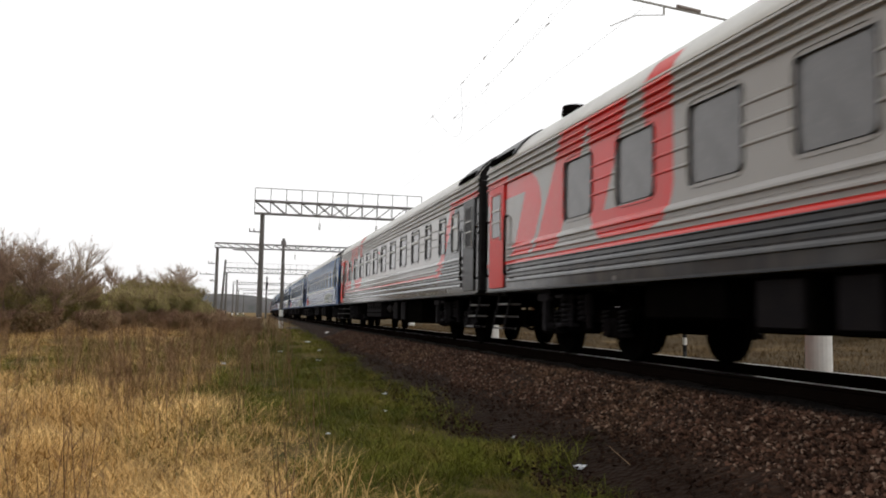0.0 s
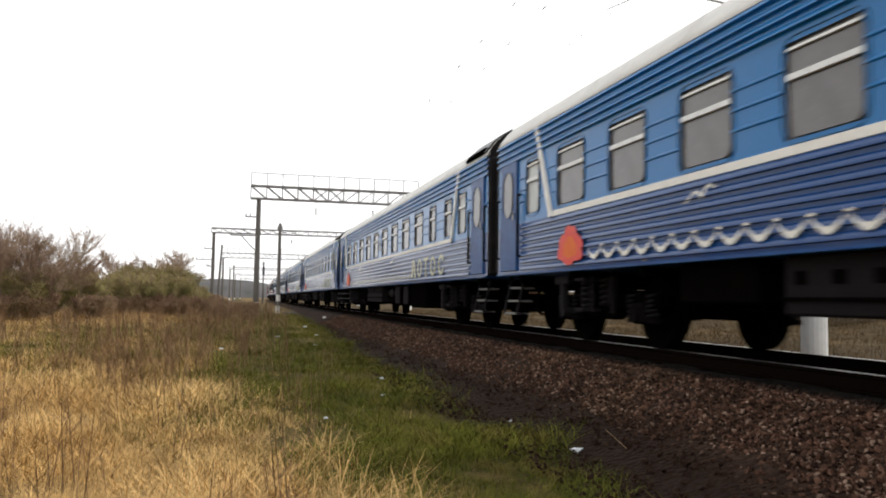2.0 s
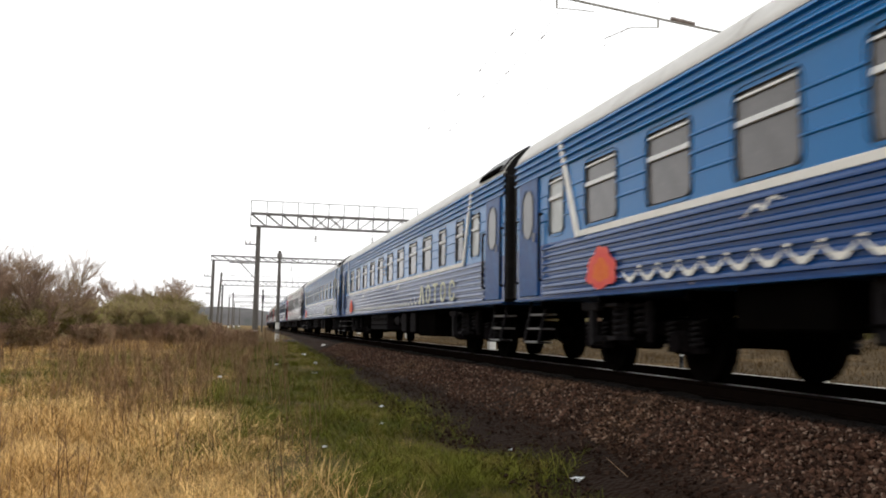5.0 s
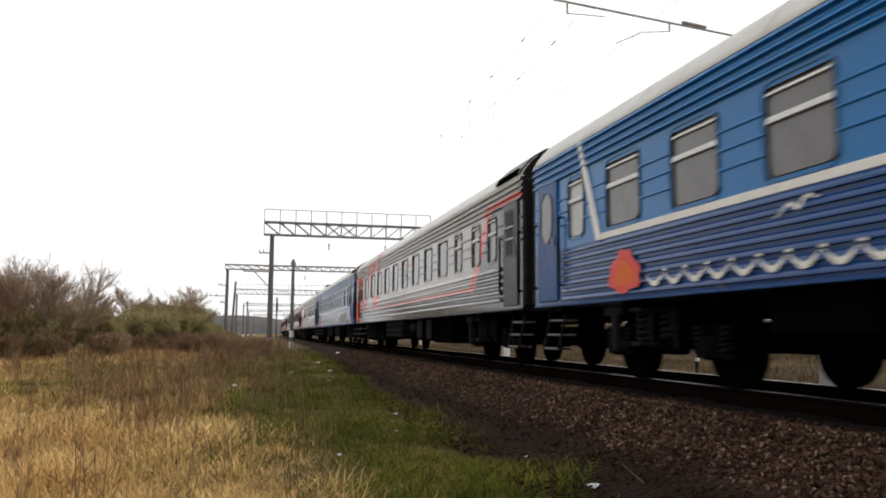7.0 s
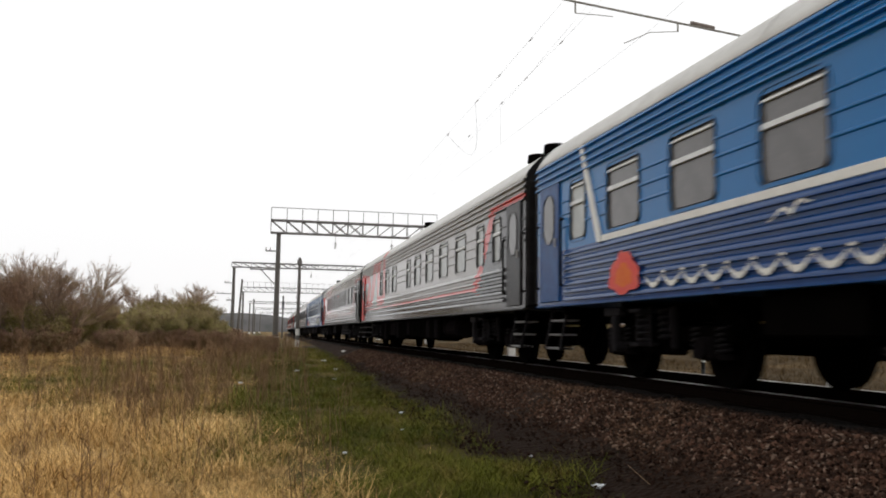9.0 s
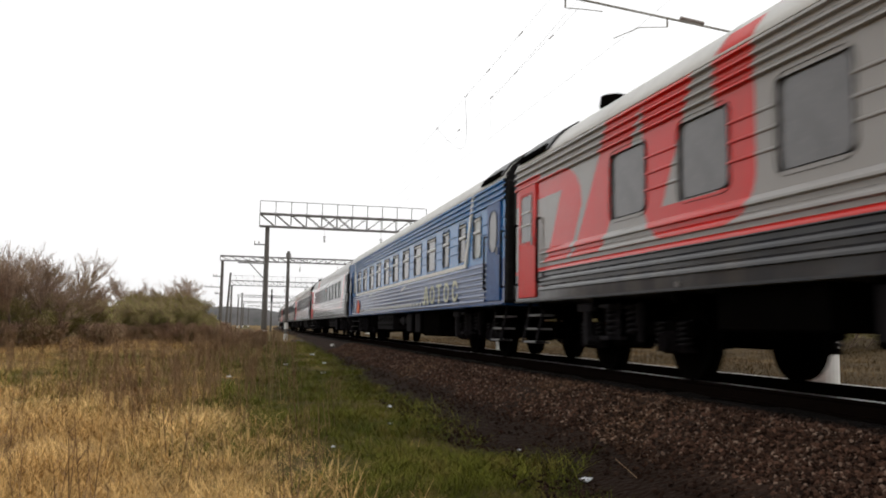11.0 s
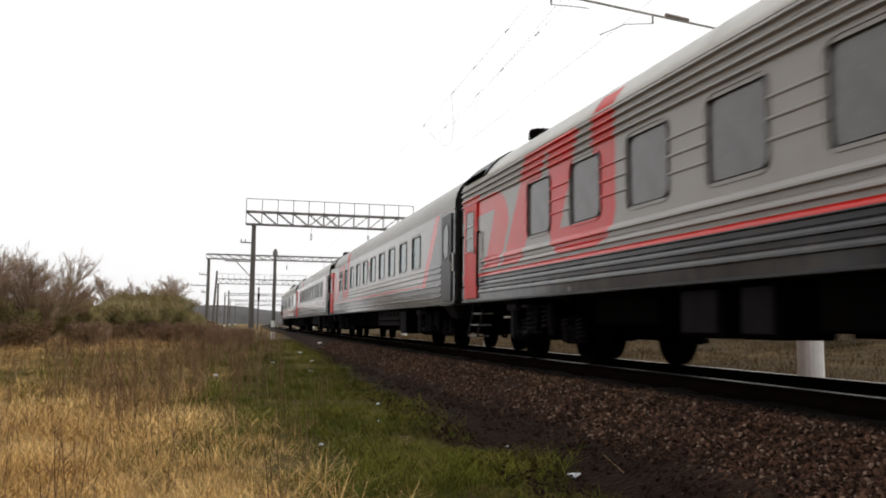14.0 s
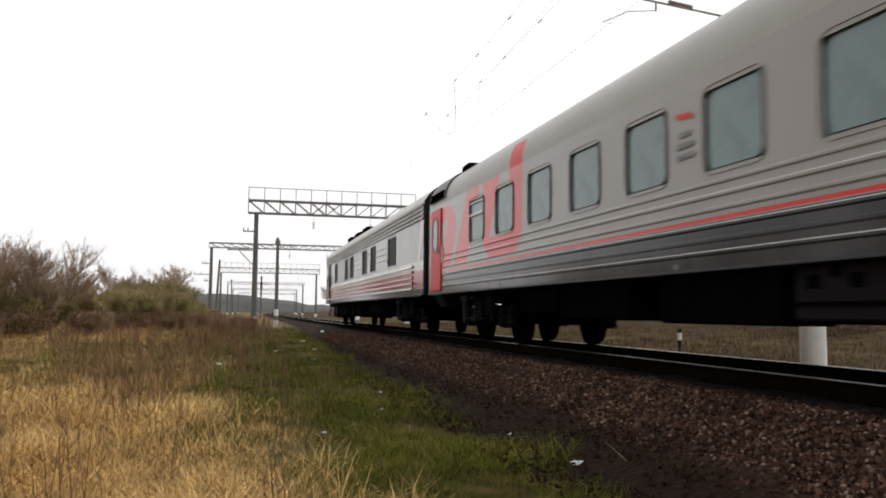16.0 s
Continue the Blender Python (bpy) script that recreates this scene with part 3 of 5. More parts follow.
def shell(car, paint, wins, z_top, upper, lower, mid, doors, win_z, end_mat, grooves=False):
    """Walls in ribbed bands with real window openings, roof, ends, bellows and floor."""
    ROOF = ROOF_NEW if grooves else ROOF_OLD
    y0, y1 = -11.93, 11.93
    zs, zb, zt = 1.07, win_z[0], win_z[1]
    yv0, yv1 = 1.6 - 12.27, 22.94 - 12.27
    bm = sweep([(-HW, zs)] + ribs(lower[2], lower[1], lower[0], lower[3]) + [(-HW, zb)], [yv0, yv1]) if not grooves else sweep(grooves, [yv0, yv1])
    part("lower_side", mirror(bm), M[paint], car, "ribbed lower side panels")
    for a, b in ((y0, yv0), (yv1, y1)):
        for s in (-1, 1):
            part("vestibule_panel", sweep([(s * HW, zs), (s * HW, zb)], [a, b]), M[paint], car, "flat panel beside the entrance door")
    bm = sweep([(-HW, zt), (-HW, upper[1])] + ribs(upper[1], z_top, upper[0])[1:], [y0, y1]) if upper[0] else sweep([(-HW, zt), (-HW - 0.002, zt + 0.1), (-HW, z_top)], [y0, y1])
    part("upper_side", mirror(bm), M[paint], car, "upper side panels under the roof")
    # panels between the windows
    edges = [y0]
    for u, w in sorted(wins):
        edges += [u - 12.27, u + w - 12.27]
    edges.append(y1)
    for a, b in zip(edges[::2], edges[1::2]):
        p = [(-HW, zb)]
        if mid and b - a < 3.0:
            for i in range(3):
                z = zb + (zt - zb) * (0.28 + 0.23 * i)
                p += [(-HW, z - 0.022), (-HW - 0.016, z - 0.008), (-HW - 0.016, z + 0.008), (-HW, z + 0.022)]
        p.append((-HW, zt))
        for sgn in (1, -1):
            bm = sweep([(x * sgn, z) for x, z in p], [a, b])
            part("window_post", bm, M[paint], car)
    # roof with a drip moulding and low seams
    prof = [(-x, z_top + z) for x, z in ROOF] + [(x, z_top + z) for x, z in ROOF[-2::-1]]
    bm = smooth_faces(sweep(prof, np.linspace(y0, y1, 13)))
    part("roof", bm, M[{"smooth": "roof_marked", "grey": "roof_old"}.get(paint, "roof")], car, "rounded light grey roof")
    if not grooves:
        for y in np.linspace(y0 + 1, y1 - 1, 9):
            part("roof_seam", sweep([(x * 1.002, z + 0.012) for x, z in prof], [y - 0.015, y + 0.015]), M["roof"], car)
        for s in (-1, 1):
            part("gutter", box(bmesh.new(), (s * HW - 0.025, y0, z_top - 0.012), (s * HW + 0.025, y1, z_top + 0.014)), M["roof"], car)
    # sill beam
    bm = bmesh.new()
    for s in (-1, 1):
        box(bm, (s * HW - 0.04, y0 + 0.02, 1.045), (s * HW + 0.008, y1 - 0.02, 1.075))
    box(bm, (-HW + 0.03, y0 + 0.05, 1.04), (HW - 0.03, y1 - 0.05, 1.07))
    part("sill", bm, M["charcoal"] if end_mat != "bluedoor" else M["bluedoor"], car)
    # end walls, bellows, buffers
    outline = [(-HW, 1.07), (HW, 1.07), (HW, z_top)] + [(x, z_top + z) for x, z in ROOF[1:]] + [(-x, z_top + z) for x, z in ROOF[-2::-1]]
    for e in (-1, 1):
        bm = bmesh.new()
        vs = [bm.verts.new((x, e * 11.92, z)) for x, z in outline]
        bm.faces.new(vs)
        part("end_wall", bm, M["rubber"], car, "dark end wall")
        bm = bmesh.new()
        for i, y in enumerate((11.93, 12.0, 12.07, 12.14, 12.21)):
            g = 0.06 * (i % 2)
            lo, hi = (-0.72 - g, e * y - 0.02 , 1.15 - g), (0.72 + g, e * y + 0.02, 3.45 + g)
            box(bm, lo, hi, 0.0)
        part("bellows", bm, M["rubber"], car, "folded black rubber gangway bellows")
        for s in (-1, 1):
            bm = box(bmesh.new(), (min(s * 1.25, s * 1.53), e * 11.95 - 0.05, 1.1), (max(s * 1.25, s * 1.53), e * 11.95 + 0.2, z_top - 0.05), 0.03)
            part("end_fairing", bm, M["rubber"], car, "black end fairing")
    for u, mat, oval in doors:
        door(car, u, 0.95 if mat == "red" and grooves else 0.86, mat, oval, rails=not grooves)
        if grooves:
            step_box(car, u)
        else:
            steps(car, u)
    for u in (3.77, 20.77):
        bogie(car, u)


def vents(car, us, z):
    for u in us:
        bm = bmesh.new()
        rod(bm, (-0.55, u - 12.27, z), (-0.55, u - 12.27, z + 0.22), 0.12, n=12)
        rod(bm, (-0.55, u - 12.27, z + 0.2), (-0.55, u - 12.27, z + 0.36), 0.24, 0.22, n=14)
        part("roof_vent", bm, M["under"], car, "dark mushroom roof vent")


def roof_cooler(car, u, n, z, roof):
    """The dark louvred panel of the air conditioning, set on the curve of the roof edge."""
    prof = [(-x - 0.03, z + h + 0.02) for x, h in roof if x > 0.75 and h > 0.03]
    bm = sweep([(prof[0][0] + 0.06, prof[0][1])] + prof + [(prof[-1][0], prof[-1][1] - 0.06)], [u - 12.27, u + n - 12.27])
    for y in (u - 12.27, u + n - 12.27):
        bm.faces.new([bm.verts.new((x, y, h)) for x, h in prof] + [bm.verts.new((prof[-1][0], y, prof[-1][1] - 0.1)), bm.verts.new((prof[0][0] + 0.1, y, prof[0][1]))])
    c = part("louvred_panel", bm, M["charcoal"], car, "dark louvred roof-edge panel")
    for i in range(4):
        a, b = prof[0], prof[2]
        f = 0.1 + 0.25 * i
        x, h = a[0] + (b[0] - a[0]) * f, a[1] + (b[1] - a[1]) * f
        part("louvre", box(bmesh.new(), (x - 0.035, u - 12.15, h - 0.012), (x + 0.03, u + n - 12.39, h + 0.012)), M["under"], c)


def markings(car, u, red):
    """Small painted marks between two windows: an emblem bar and rows of figures."""
    x = -HW - 0.020
    part("emblem_mark", plate(bmesh.new(), [(y + u - 12.27, z) for y, z in ((-0.2, 2.70), (0.12, 2.74), (0.2, 2.80), (-0.12, 2.77))], x, x - 0.003), M["red" if red else "bluedoor"], car, "small painted emblem bar")
    for i, (w, z) in enumerate(((0.10, 2.52), (0.16, 2.40), (0.16, 2.28))):
        for j in (-1, 1):
            part("figure_bar", box(bmesh.new(), (x - 0.003, u + j * w * 0.55 - w / 2 - 12.27, z), (x, u + j * w * 0.55 + w / 2 - 12.27, z + 0.06)), M["stencil"], car, "grey stencilled figures")
    for uu in (6.1, 12.4, 18.6):
        part("side_plate", box(bmesh.new(), (-HW - 0.006, uu - 12.31, 1.09), (-HW + 0.01, uu - 12.23, 1.15)), M["galv"], car, "small pale plate on the sill")


COMPARTMENT = [(1.96, 0.57), (3.16, 0.61), (4.72, 0.62)] + [(6.18 + 1.773 * i, 0.96) for i in range(9)] + [(22.12, 0.57)]
SALOON = [(2.2, 0.6)] + [(3.45 + 1.765 * i, 0.97) for i in range(10)]
SMOOTH = [(3.79 + 1.757 * i, 0.97) for i in range(10)]
DINER = [(1.9, 0.53), (3.15, 0.56), (4.76, 0.95), (6.62, 0.93), (8.42, 0.95), (10.2, 0.93), (11.9, 0.6), (14.62, 0.88), (16.27, 0.83), (17.88, 0.6)]
WZ = (2.05, 2.92)


def blue_car(label):
    car = thing("passenger_car", label, "railway carriage", "cars of the passing train")
    shell(car, "blue", COMPARTMENT, 3.44, (4, 2.99), (7, 1.90, 1.08, 0.034), True, [(0.98, "bluedoor", True), (23.56, "bluedoor", True)], WZ, "bluedoor")
    for s in (-1, 1):
        for u, w in COMPARTMENT:
            window(car, u + w / 2, w, *WZ, s, "milk" if w < 0.6 else "pane", 0.36)
    # white waist line and its slanting ends
    for s in (-1, 1):
        bm = bmesh.new()
        box(bm, (s * HW - 0.01, 3.1 - 12.27, 1.905), (s * HW + 0.02, 21.55 - 12.27, 1.995), 0.006)
        for ua, ub in ((3.1, 2.5), (21.55, 22.21)):
            vs = []
            for x in (s * (HW + 0.002), s * (HW + 0.040)):
                vs.append([bm.verts.new((x, y - 12.27, z)) for y, z in ((ua - 0.07, 1.905), (ua + 0.07, 1.905), (ub + 0.06, 3.43), (ub - 0.06, 3.43))])
            bm.faces.new(vs[0]), bm.faces.new(vs[1])
            for i in range(4):
                bm.faces.new((vs[0][i], vs[0][(i + 1) % 4], vs[1][(i + 1) % 4], vs[1][i]))
        part("waist_line", bm, M["white"], car, "white painted waist line with slanting ends")
    # painted wave of white crescents, flower and gulls on the lower side
    bm = bmesh.new()
    x = -HW - 0.038
    u = 20.15
    while u > 7.5:
        pts = []
        for i in range(9):
            a = i / 8
            pts.append((u - 0.40 * a, 1.33 - 0.09 * math.sin(math.pi * a)))
        lowp = [(y, z - 0.02 - 0.045 * math.sin(math.pi * i / 8)) for i, (y, z) in enumerate(pts)]
        va = [bm.verts.new((x, y - 12.27, z)) for y, z in pts]
        vb = [bm.verts.new((x, y - 12.27, z)) for y, z in lowp]
        for i in range(8):
            bm.faces.new((va[i], va[i + 1], vb[i + 1], vb[i]))
        ring_pts = [bm.verts.new((x - 0.002, u - 0.45 + 0.05 * math.cos(a) - 12.27, 1.345 + 0.03 * math.sin(a))) for a in np.linspace(0, math.pi, 6)]
        bm.faces.new(ring_pts)
        u -= 0.45
    part("wave_ornament", bm, M["white"], car, "painted white wave ornament")
    for ub in (17.3, 10.4):
        bm = bmesh.new()
        for sg, w in ((-1, 0.30), (1, 0.36)):
            pts = [(ub + sg * w * a, 1.74 + 0.07 * math.sin(math.pi * min(1, a * 1.3)) + (0.05 * a if sg < 0 else -0.06 * a)) for a in np.linspace(0, 1, 7)]
            va = [bm.verts.new((x, y - 12.27, z)) for y, z in pts]
            vb = [bm.verts.new((x, y - 12.27, z - 0.05 * (1 - i / 6.5))) for i, (y, z) in enumerate(pts)]
            for i in range(6):
                bm.faces.new((va[i], va[i + 1], vb[i + 1], vb[i]))
        part("painted_gull", bm, M["white"], car, "painted white gull")
    for w, h, z, mat, lift, lab in ((0.86, 0.56, 1.42, "pink", 0.0, "painted pink water-lily petals"), (0.46, 0.32, 1.39, "orange", 0.003, "painted orange heart of the flower")):
        pts = []
        for a in np.linspace(0, 2 * math.pi, 40, endpoint=False):
            q = 0.88 + 0.18 * abs(math.sin(3.5 * a + 0.4))
            pts.append((20.75 + w / 2 * q * math.cos(a) * (1.0 - 0.38 * math.sin(a)), z + h / 2 * q * math.sin(a)))
        part("flower_petals", plate(bmesh.new(), [(y - 12.27, zz) for y, zz in pts], x - lift - 0.005, x - lift - 0.008), M[mat], car, lab)
    # the name painted on the side, reading towards the leading end
    for ch, ua, ub in (("Л", 7.42, 6.69), ("О", 6.60, 6.04), ("Т", 5.86, 5.27), ("О", 5.07, 4.52), ("С", 4.26, 3.66)):
        if ch == "Л" and ch not in cache:
            bm = bmesh.new()
            for sg in (-1, 1):
                plate(bm, [(sg * y, z) for y, z in ((0.02, 0.235), (0.10, 0.235), (0.30, -0.235), (0.15, -0.235), (0.0, 0.17))], -0.004, 0.0)
                plate(bm, [(sg * y, z) for y, z in ((0.10, -0.235), (0.34, -0.235), (0.34, -0.20), (0.10, -0.20))], -0.005, 0.0)
            cache[ch] = mesh_of(bm, "letter")
            cache[ch].materials.append(M["cream"])
        if ch not in cache:
            cu = bpy.data.curves.new("letter", "FONT")
            cu.body, cu.size, cu.offset, cu.extrude = ch, 1.0, 0.015, 0.003
            tmp = new("letter", cu)
            me = bpy.data.meshes.new_from_object(tmp.evaluated_get(bpy.context.evaluated_depsgraph_get()))
            bpy.data.objects.remove(tmp)
            co = np.array([v.co[:] for v in me.vertices])
            lo, hi = co.min(0), co.max(0)
            for v in me.vertices:
                a, b = (v.co.x - lo[0]) / (hi[0] - lo[0]), (v.co.y - lo[1]) / (hi[1] - lo[1])
                v.co = (-v.co.z, -(a - 0.5) * 0.5, (b - 0.5) * 0.47)
            me.materials.append(M["cream"])
            cache[ch] = me
        part("letter", cache[ch], None, car, "cream painted letter", pose(x - 0.002, (ua + ub) / 2 - 12.27, 1.425))
    roof_cooler(car, 0.45, 1.5, 3.44, ROOF_OLD)
    markings(car, 12.85, False)
    return car


def grey_car(label, wins, doors, vent=(), transom=True, cooler=0.45, frosted=()):
    car = thing("passenger_car", label, "railway carriage", "cars of the passing train")
    shell(car, "grey", wins, 3.44, (4, 2.99), (5, 1.90, 1.165, 0.05), True, doors, WZ, "charcoal")
    for s in (-1, 1):
        for u, w in wins:
            window(car, u + w / 2, w, *WZ, s, "curtain" if wins is DINER else "milk" if w < 0.58 and transom or round(u, 1) in frosted else "pane", 0.36 if transom or w < 0.7 else 0.0)
    if wins is not DINER:
        markings(car, 12.85 if transom else 11.85, True)
    if vent:
        vents(car, vent, 4.0)
    if cooler:
        roof_cooler(car, cooler, 1.5, 3.44, ROOF_OLD)
    return car


def smooth_car(label):
    car = thing("passenger_car", label, "railway carriage", "cars of the passing train")
    g = [(-HW, 1.07)]
    for z in (1.23, 1.36, 1.50, 1.67, 1.81, 1.94):
        g += [(-HW, z - 0.03), (-HW - 0.02, z - 0.012), (-HW - 0.02, z + 0.012), (-HW, z + 0.03)]
    g.append((-HW, 2.07))
    shell(car, "smooth", SMOOTH, 3.17, (0, 2.99), (6, 1.95), False, [(0.98, "charcoal", True), (23.44, "red", True)], (2.07, 2.91), "charcoal", g)
    for s in (-1, 1):
        for i, (u, w) in enumerate(SMOOTH):
            window(car, u + w / 2, w, 2.07, 2.91, s, "teal", 0.36 if i == 9 else 0.0)
        for z in (1.81, 1.50, 1.23):
            bm = box(bmesh.new(), (s * (HW + 0.012), -10.6, z + 0.012), (s * (HW + 0.023), 10.6, z + 0.021))
            part("trim_strip", bm, M["alu"], car, "thin bright trim strip")
    bm = box(bmesh.new(), (-1.2, 9.7, 3.55), (-0.35, 10.25, 4.02), 0.05)
    part("roof_unit", bm, M["under"], car, "dark roof ventilation unit")
    roof_cooler(car, 22.6, 1.5, 3.17, ROOF_NEW)
    markings(car, 12.18, True)
    return car


def baggage_car(label):
    car = thing("baggage_car", label, "railway carriage", "cars of the passing train")
    wins = [(4.2, 1.3), (8.0, 1.0), (10.0, 1.0), (13.6, 0.9), (15.4, 0.8), (19.2, 0.9)]
    shell(car, "baggage", wins, 3.44, (4, 2.99), (5, 1.90, 1.165, 0.05), True, [(22.6, "charcoal", False)], WZ, "charcoal")
    for s in (-1, 1):
        for u, w in wins:
            window(car, u + w / 2, w, *WZ, s, "dark", 0.0, "seal")
        bm = box(bmesh.new(), (s * HW - 0.01, 4.1 - 12.27, 1.2), (s * HW + 0.03, 5.6 - 12.27, 2.02), 0.01)
        part("loading_door", bm, M["baggage"], car, "sliding loading door")
    for u in (14.5, 17.0, 19.5):
        part("roof_unit", box(bmesh.new(), (-0.9, u - 12.27, 4.0), (0.5, u + 1.2 - 12.27, 4.3), 0.06), M["under"], car, "dark roof ventilation unit")
    bm = bmesh.new()
    for xx in (-0.95, 0.95):
        rod(bm, (xx, 11.9, 1.05), (xx, 12.35, 1.05), 0.10, n=12)
        rod(bm, (xx, 12.35, 1.05), (xx, 12.42, 1.05), 0.23, n=16)
    part("buffer", bm, M["under"], car, "steel end buffers")
    return car


BLUE_LABEL = "blue ribbed passenger car with white waist line and painted lettering"
blue = blue_car(BLUE_LABEL)
under_boxes(blue, 3, LAYOUT)
grey_c = grey_car("grey ribbed compartment car with red slanting stripe and red doors", COMPARTMENT, [(0.98, "charcoal", False), (23.56, "red", False)])
under_boxes(grey_c, 5, LAYOUT)
grey_s = grey_car("grey ribbed car with wide dark windows and red end panel", SALOON, [(0.98, "charcoal", False), (23.56, "red", False)], (22.3,), transom=False, cooler=22.6)
under_boxes(grey_s, 8, LAYOUT_WIDE)
plain_c = grey_car("grey ribbed car with fixed dark windows and an open vent", COMPARTMENT, [(0.98, "charcoal", False), (23.56, "red", False)], transom=False, frosted=(20.4,))
under_boxes(plain_c, 21, LAYOUT)
# black plate on the pane paints in the dark of an opened vent
part("open_vent", box(bmesh.new(), (-HW - 0.015, 22.16 - 12.27, 2.64), (-HW - 0.012, 22.65 - 12.27, 2.86)), M["black"], plain_c, "black plate painted for the shade in an opened window vent")
diner = grey_car("dusty grey dining car with round roof vents and red stripe", DINER, [(0.98, "charcoal", True), (23.56, "red", True)], (1.5, 2.5, 13.6), cooler=0)
under_boxes(diner, 11)
smooth = smooth_car("smooth-sided grey car with tinted windows and red stripe")
under_boxes(smooth, 14, LAYOUT_NEW)
baggage = baggage_car("dirty grey baggage car with red band, last of the train")
under_boxes(baggage, 17)
HERE = Matrix.Identity(4)
ORDER = [(-1, grey_s), (0, grey_c), (1, blue), (2, 0), (3, 0), (4, 0), (5, 0), (6, 0), (7, plain_c), (8, 0), (9, diner), (10, grey_s), (11, 0), (12, smooth), (13, grey_s), (14, smooth), (15, smooth), (16, baggage)]
used, TRAIN = set(), []
for k, proto in ORDER:
    proto = proto or blue
    if proto.name in used:
        proto = copy_thing(proto, HERE)
    used.add(proto.name)
    TRAIN.append((k, proto))
    if k == 8:
        # one blue car has such a black plate for its vent's shade too
        part("open_vent", box(bmesh.new(), (-HW - 0.015, 13.3 - 12.27, 2.64), (-HW - 0.012, 14.2 - 12.27, 2.86)), M["black"], proto, "black plate painted for the shade in an opened window vent")
# ---- ground ----
def rise(a, b, v):
    s = min(1.0, max(0.0, (v - a) / (b - a)))
    return s * s * (3 - 2 * s)


def ground_z(x, y):
    """Height of the ground: a low field beside the track that comes up to rail level farther on."""
    off = x - line_x(y)
    z = -0.78 + 0.42 * rise(12, 62, y)
    if off > 0:
        z = -0.45 + 0.15 * rise(10, 60, y) + 2.6 * rise(10, 45, off) + 5.0 * rise(60, 260, off)
    z += 0.5 * rise(8, 40, -x) * rise(20, 60, y) + 0.10 * noise.noise((x * 0.11, y * 0.11, 0)) * rise(3, 9, abs(off))
    z += 0.035 * noise.noise((x * 0.9, y * 0.9, 3))
    return z


def axis(edges):
    out = []
    for a, b, n in edges:
        out += list(np.linspace(a, b, n, endpoint=False))
    return out + [edges[-1][1]]


def earth():
    xs = axis([(-1800, -300, 8), (-300, -60, 12), (-60, -14, 18), (-14, 6, 50), (6, 60, 36), (60, 300, 14), (300, 1800, 8)])
    ys = axis([(-1800, -400, 8), (-400, -20, 20), (-20, 2, 12), (2, 30, 80), (30, 90, 40), (90, 400, 30), (400, 2500, 12)])
    verts = [(x, y, ground_z(x, y)) for y in ys for x in xs]
    n = len(xs)
    faces = [(j * n + i, j * n + i + 1, (j + 1) * n + i + 1, (j + 1) * n + i) for j in range(len(ys) - 1) for i in range(n - 1)]
    me = bpy.data.meshes.new("ground")
    me.from_pydata(verts, [], faces)
    shade_soft(me)
    k = Mat("dry_meadow_soil", (0.14, 0.088, 0.038), 0.95)
    k.mix(k.ramp(k.noise(0.35, 5), 0.42, 0.62), (0.20, 0.13, 0.055)).mix(k.ramp(k.noise(4, 6), 0.5, 0.75) * 0.7, (0.09, 0.065, 0.035))
    x, y, z = k.xyz()
    k.mix(k.ramp(k.noise(0.12, 4), 0.55, 0.62) * 0.6, (0.075, 0.095, 0.03))
    rag = k.noise(0.8, 5) * 1.6
    verge = k.ramp((x - 0.8).op("ABSOLUTE") + rag, 2.5, 1.7)
    k.mix(verge * k.ramp(k.noise(2.2, 5), 0.25, 0.5), (0.06, 0.05, 0.016))
    # oily dark soil along the foot of the stones
    k.mix(k.ramp(x + (y.op("MAXIMUM", 0.0) * y) * -0.000072 + y * -0.03 + rag * 0.5, 2.05, 2.6) * k.ramp(x, 7.5, 6.5), (0.019, 0.0105, 0.0057))
    k.mix(k.ramp(x + y.op("MAXIMUM", 0.0) * y * -0.000072, 8.6, 9.4) * k.ramp(k.noise(0.25, 4), 0.2, 0.5), (0.046, 0.030, 0.011))
    k.b.inputs["Specular IOR Level"].default_value = 0.1
    k.bump(k.noise(18, 7), 0.8, 0.06)
    me.materials.append(k.m)
    return tagged(new("ground", me), "dry spring meadow with straw and patches of new grass", "ground", kind="structure")


earth()


# ---- track ----
def along(profile, ys, wob=0.0):
    """A strip that follows the track: profile of (offset, z or None for the ground)."""
    verts, faces, n = [], [], len(profile)
    for y in ys:
        c, s = line_x(y), 2 * BEND * max(0.0, y)
        for o, z in profile:
            yy = y - s * o
            zz = ground_z(c + o, yy) - 0.05 if z is None else z
            if wob and z is not None:
                zz += wob * noise.noise((o * 2.1, yy * 1.7, 5))
            verts.append((c + o, yy, zz))
    for j in range(len(ys) - 1):
        for i in range(n - 1):
            faces.append((j * n + i, j * n + i + 1, (j + 1) * n + i + 1, (j + 1) * n + i))
    return verts, faces


def strip(name, profile, ys, mat, wob=0.0):
    me = bpy.data.meshes.new(name)
    v, f = along(profile, ys, wob)
    me.from_pydata(v, [], f)
    me.materials.append(mat)
    return me


k = Mat("brown_ballast", (0.022, 0.0115, 0.0075), 0.95)
vor = k.t.nodes.new("ShaderNodeTexVoronoi")
vor.inputs["Scale"].default_value = 17
k.t.links.new(k.tc.outputs["Object"], vor.inputs["Vector"])
vc = k.t.nodes.new("ShaderNodeSeparateColor")
k.t.links.new(vor.outputs["Color"], vc.inputs[0])
k.mix(Ex(k.t, vc.outputs[0]) * 0.75, (0.055, 0.032, 0.021)).mix(k.ramp(Ex(k.t, vc.outputs[1]), 0.5, 1) * 0.7, (0.015, 0.009, 0.006))
k.mix(k.ramp(k.noise(0.6, 4), 0.45, 0.7) * 0.6, (0.011, 0.0075, 0.005))
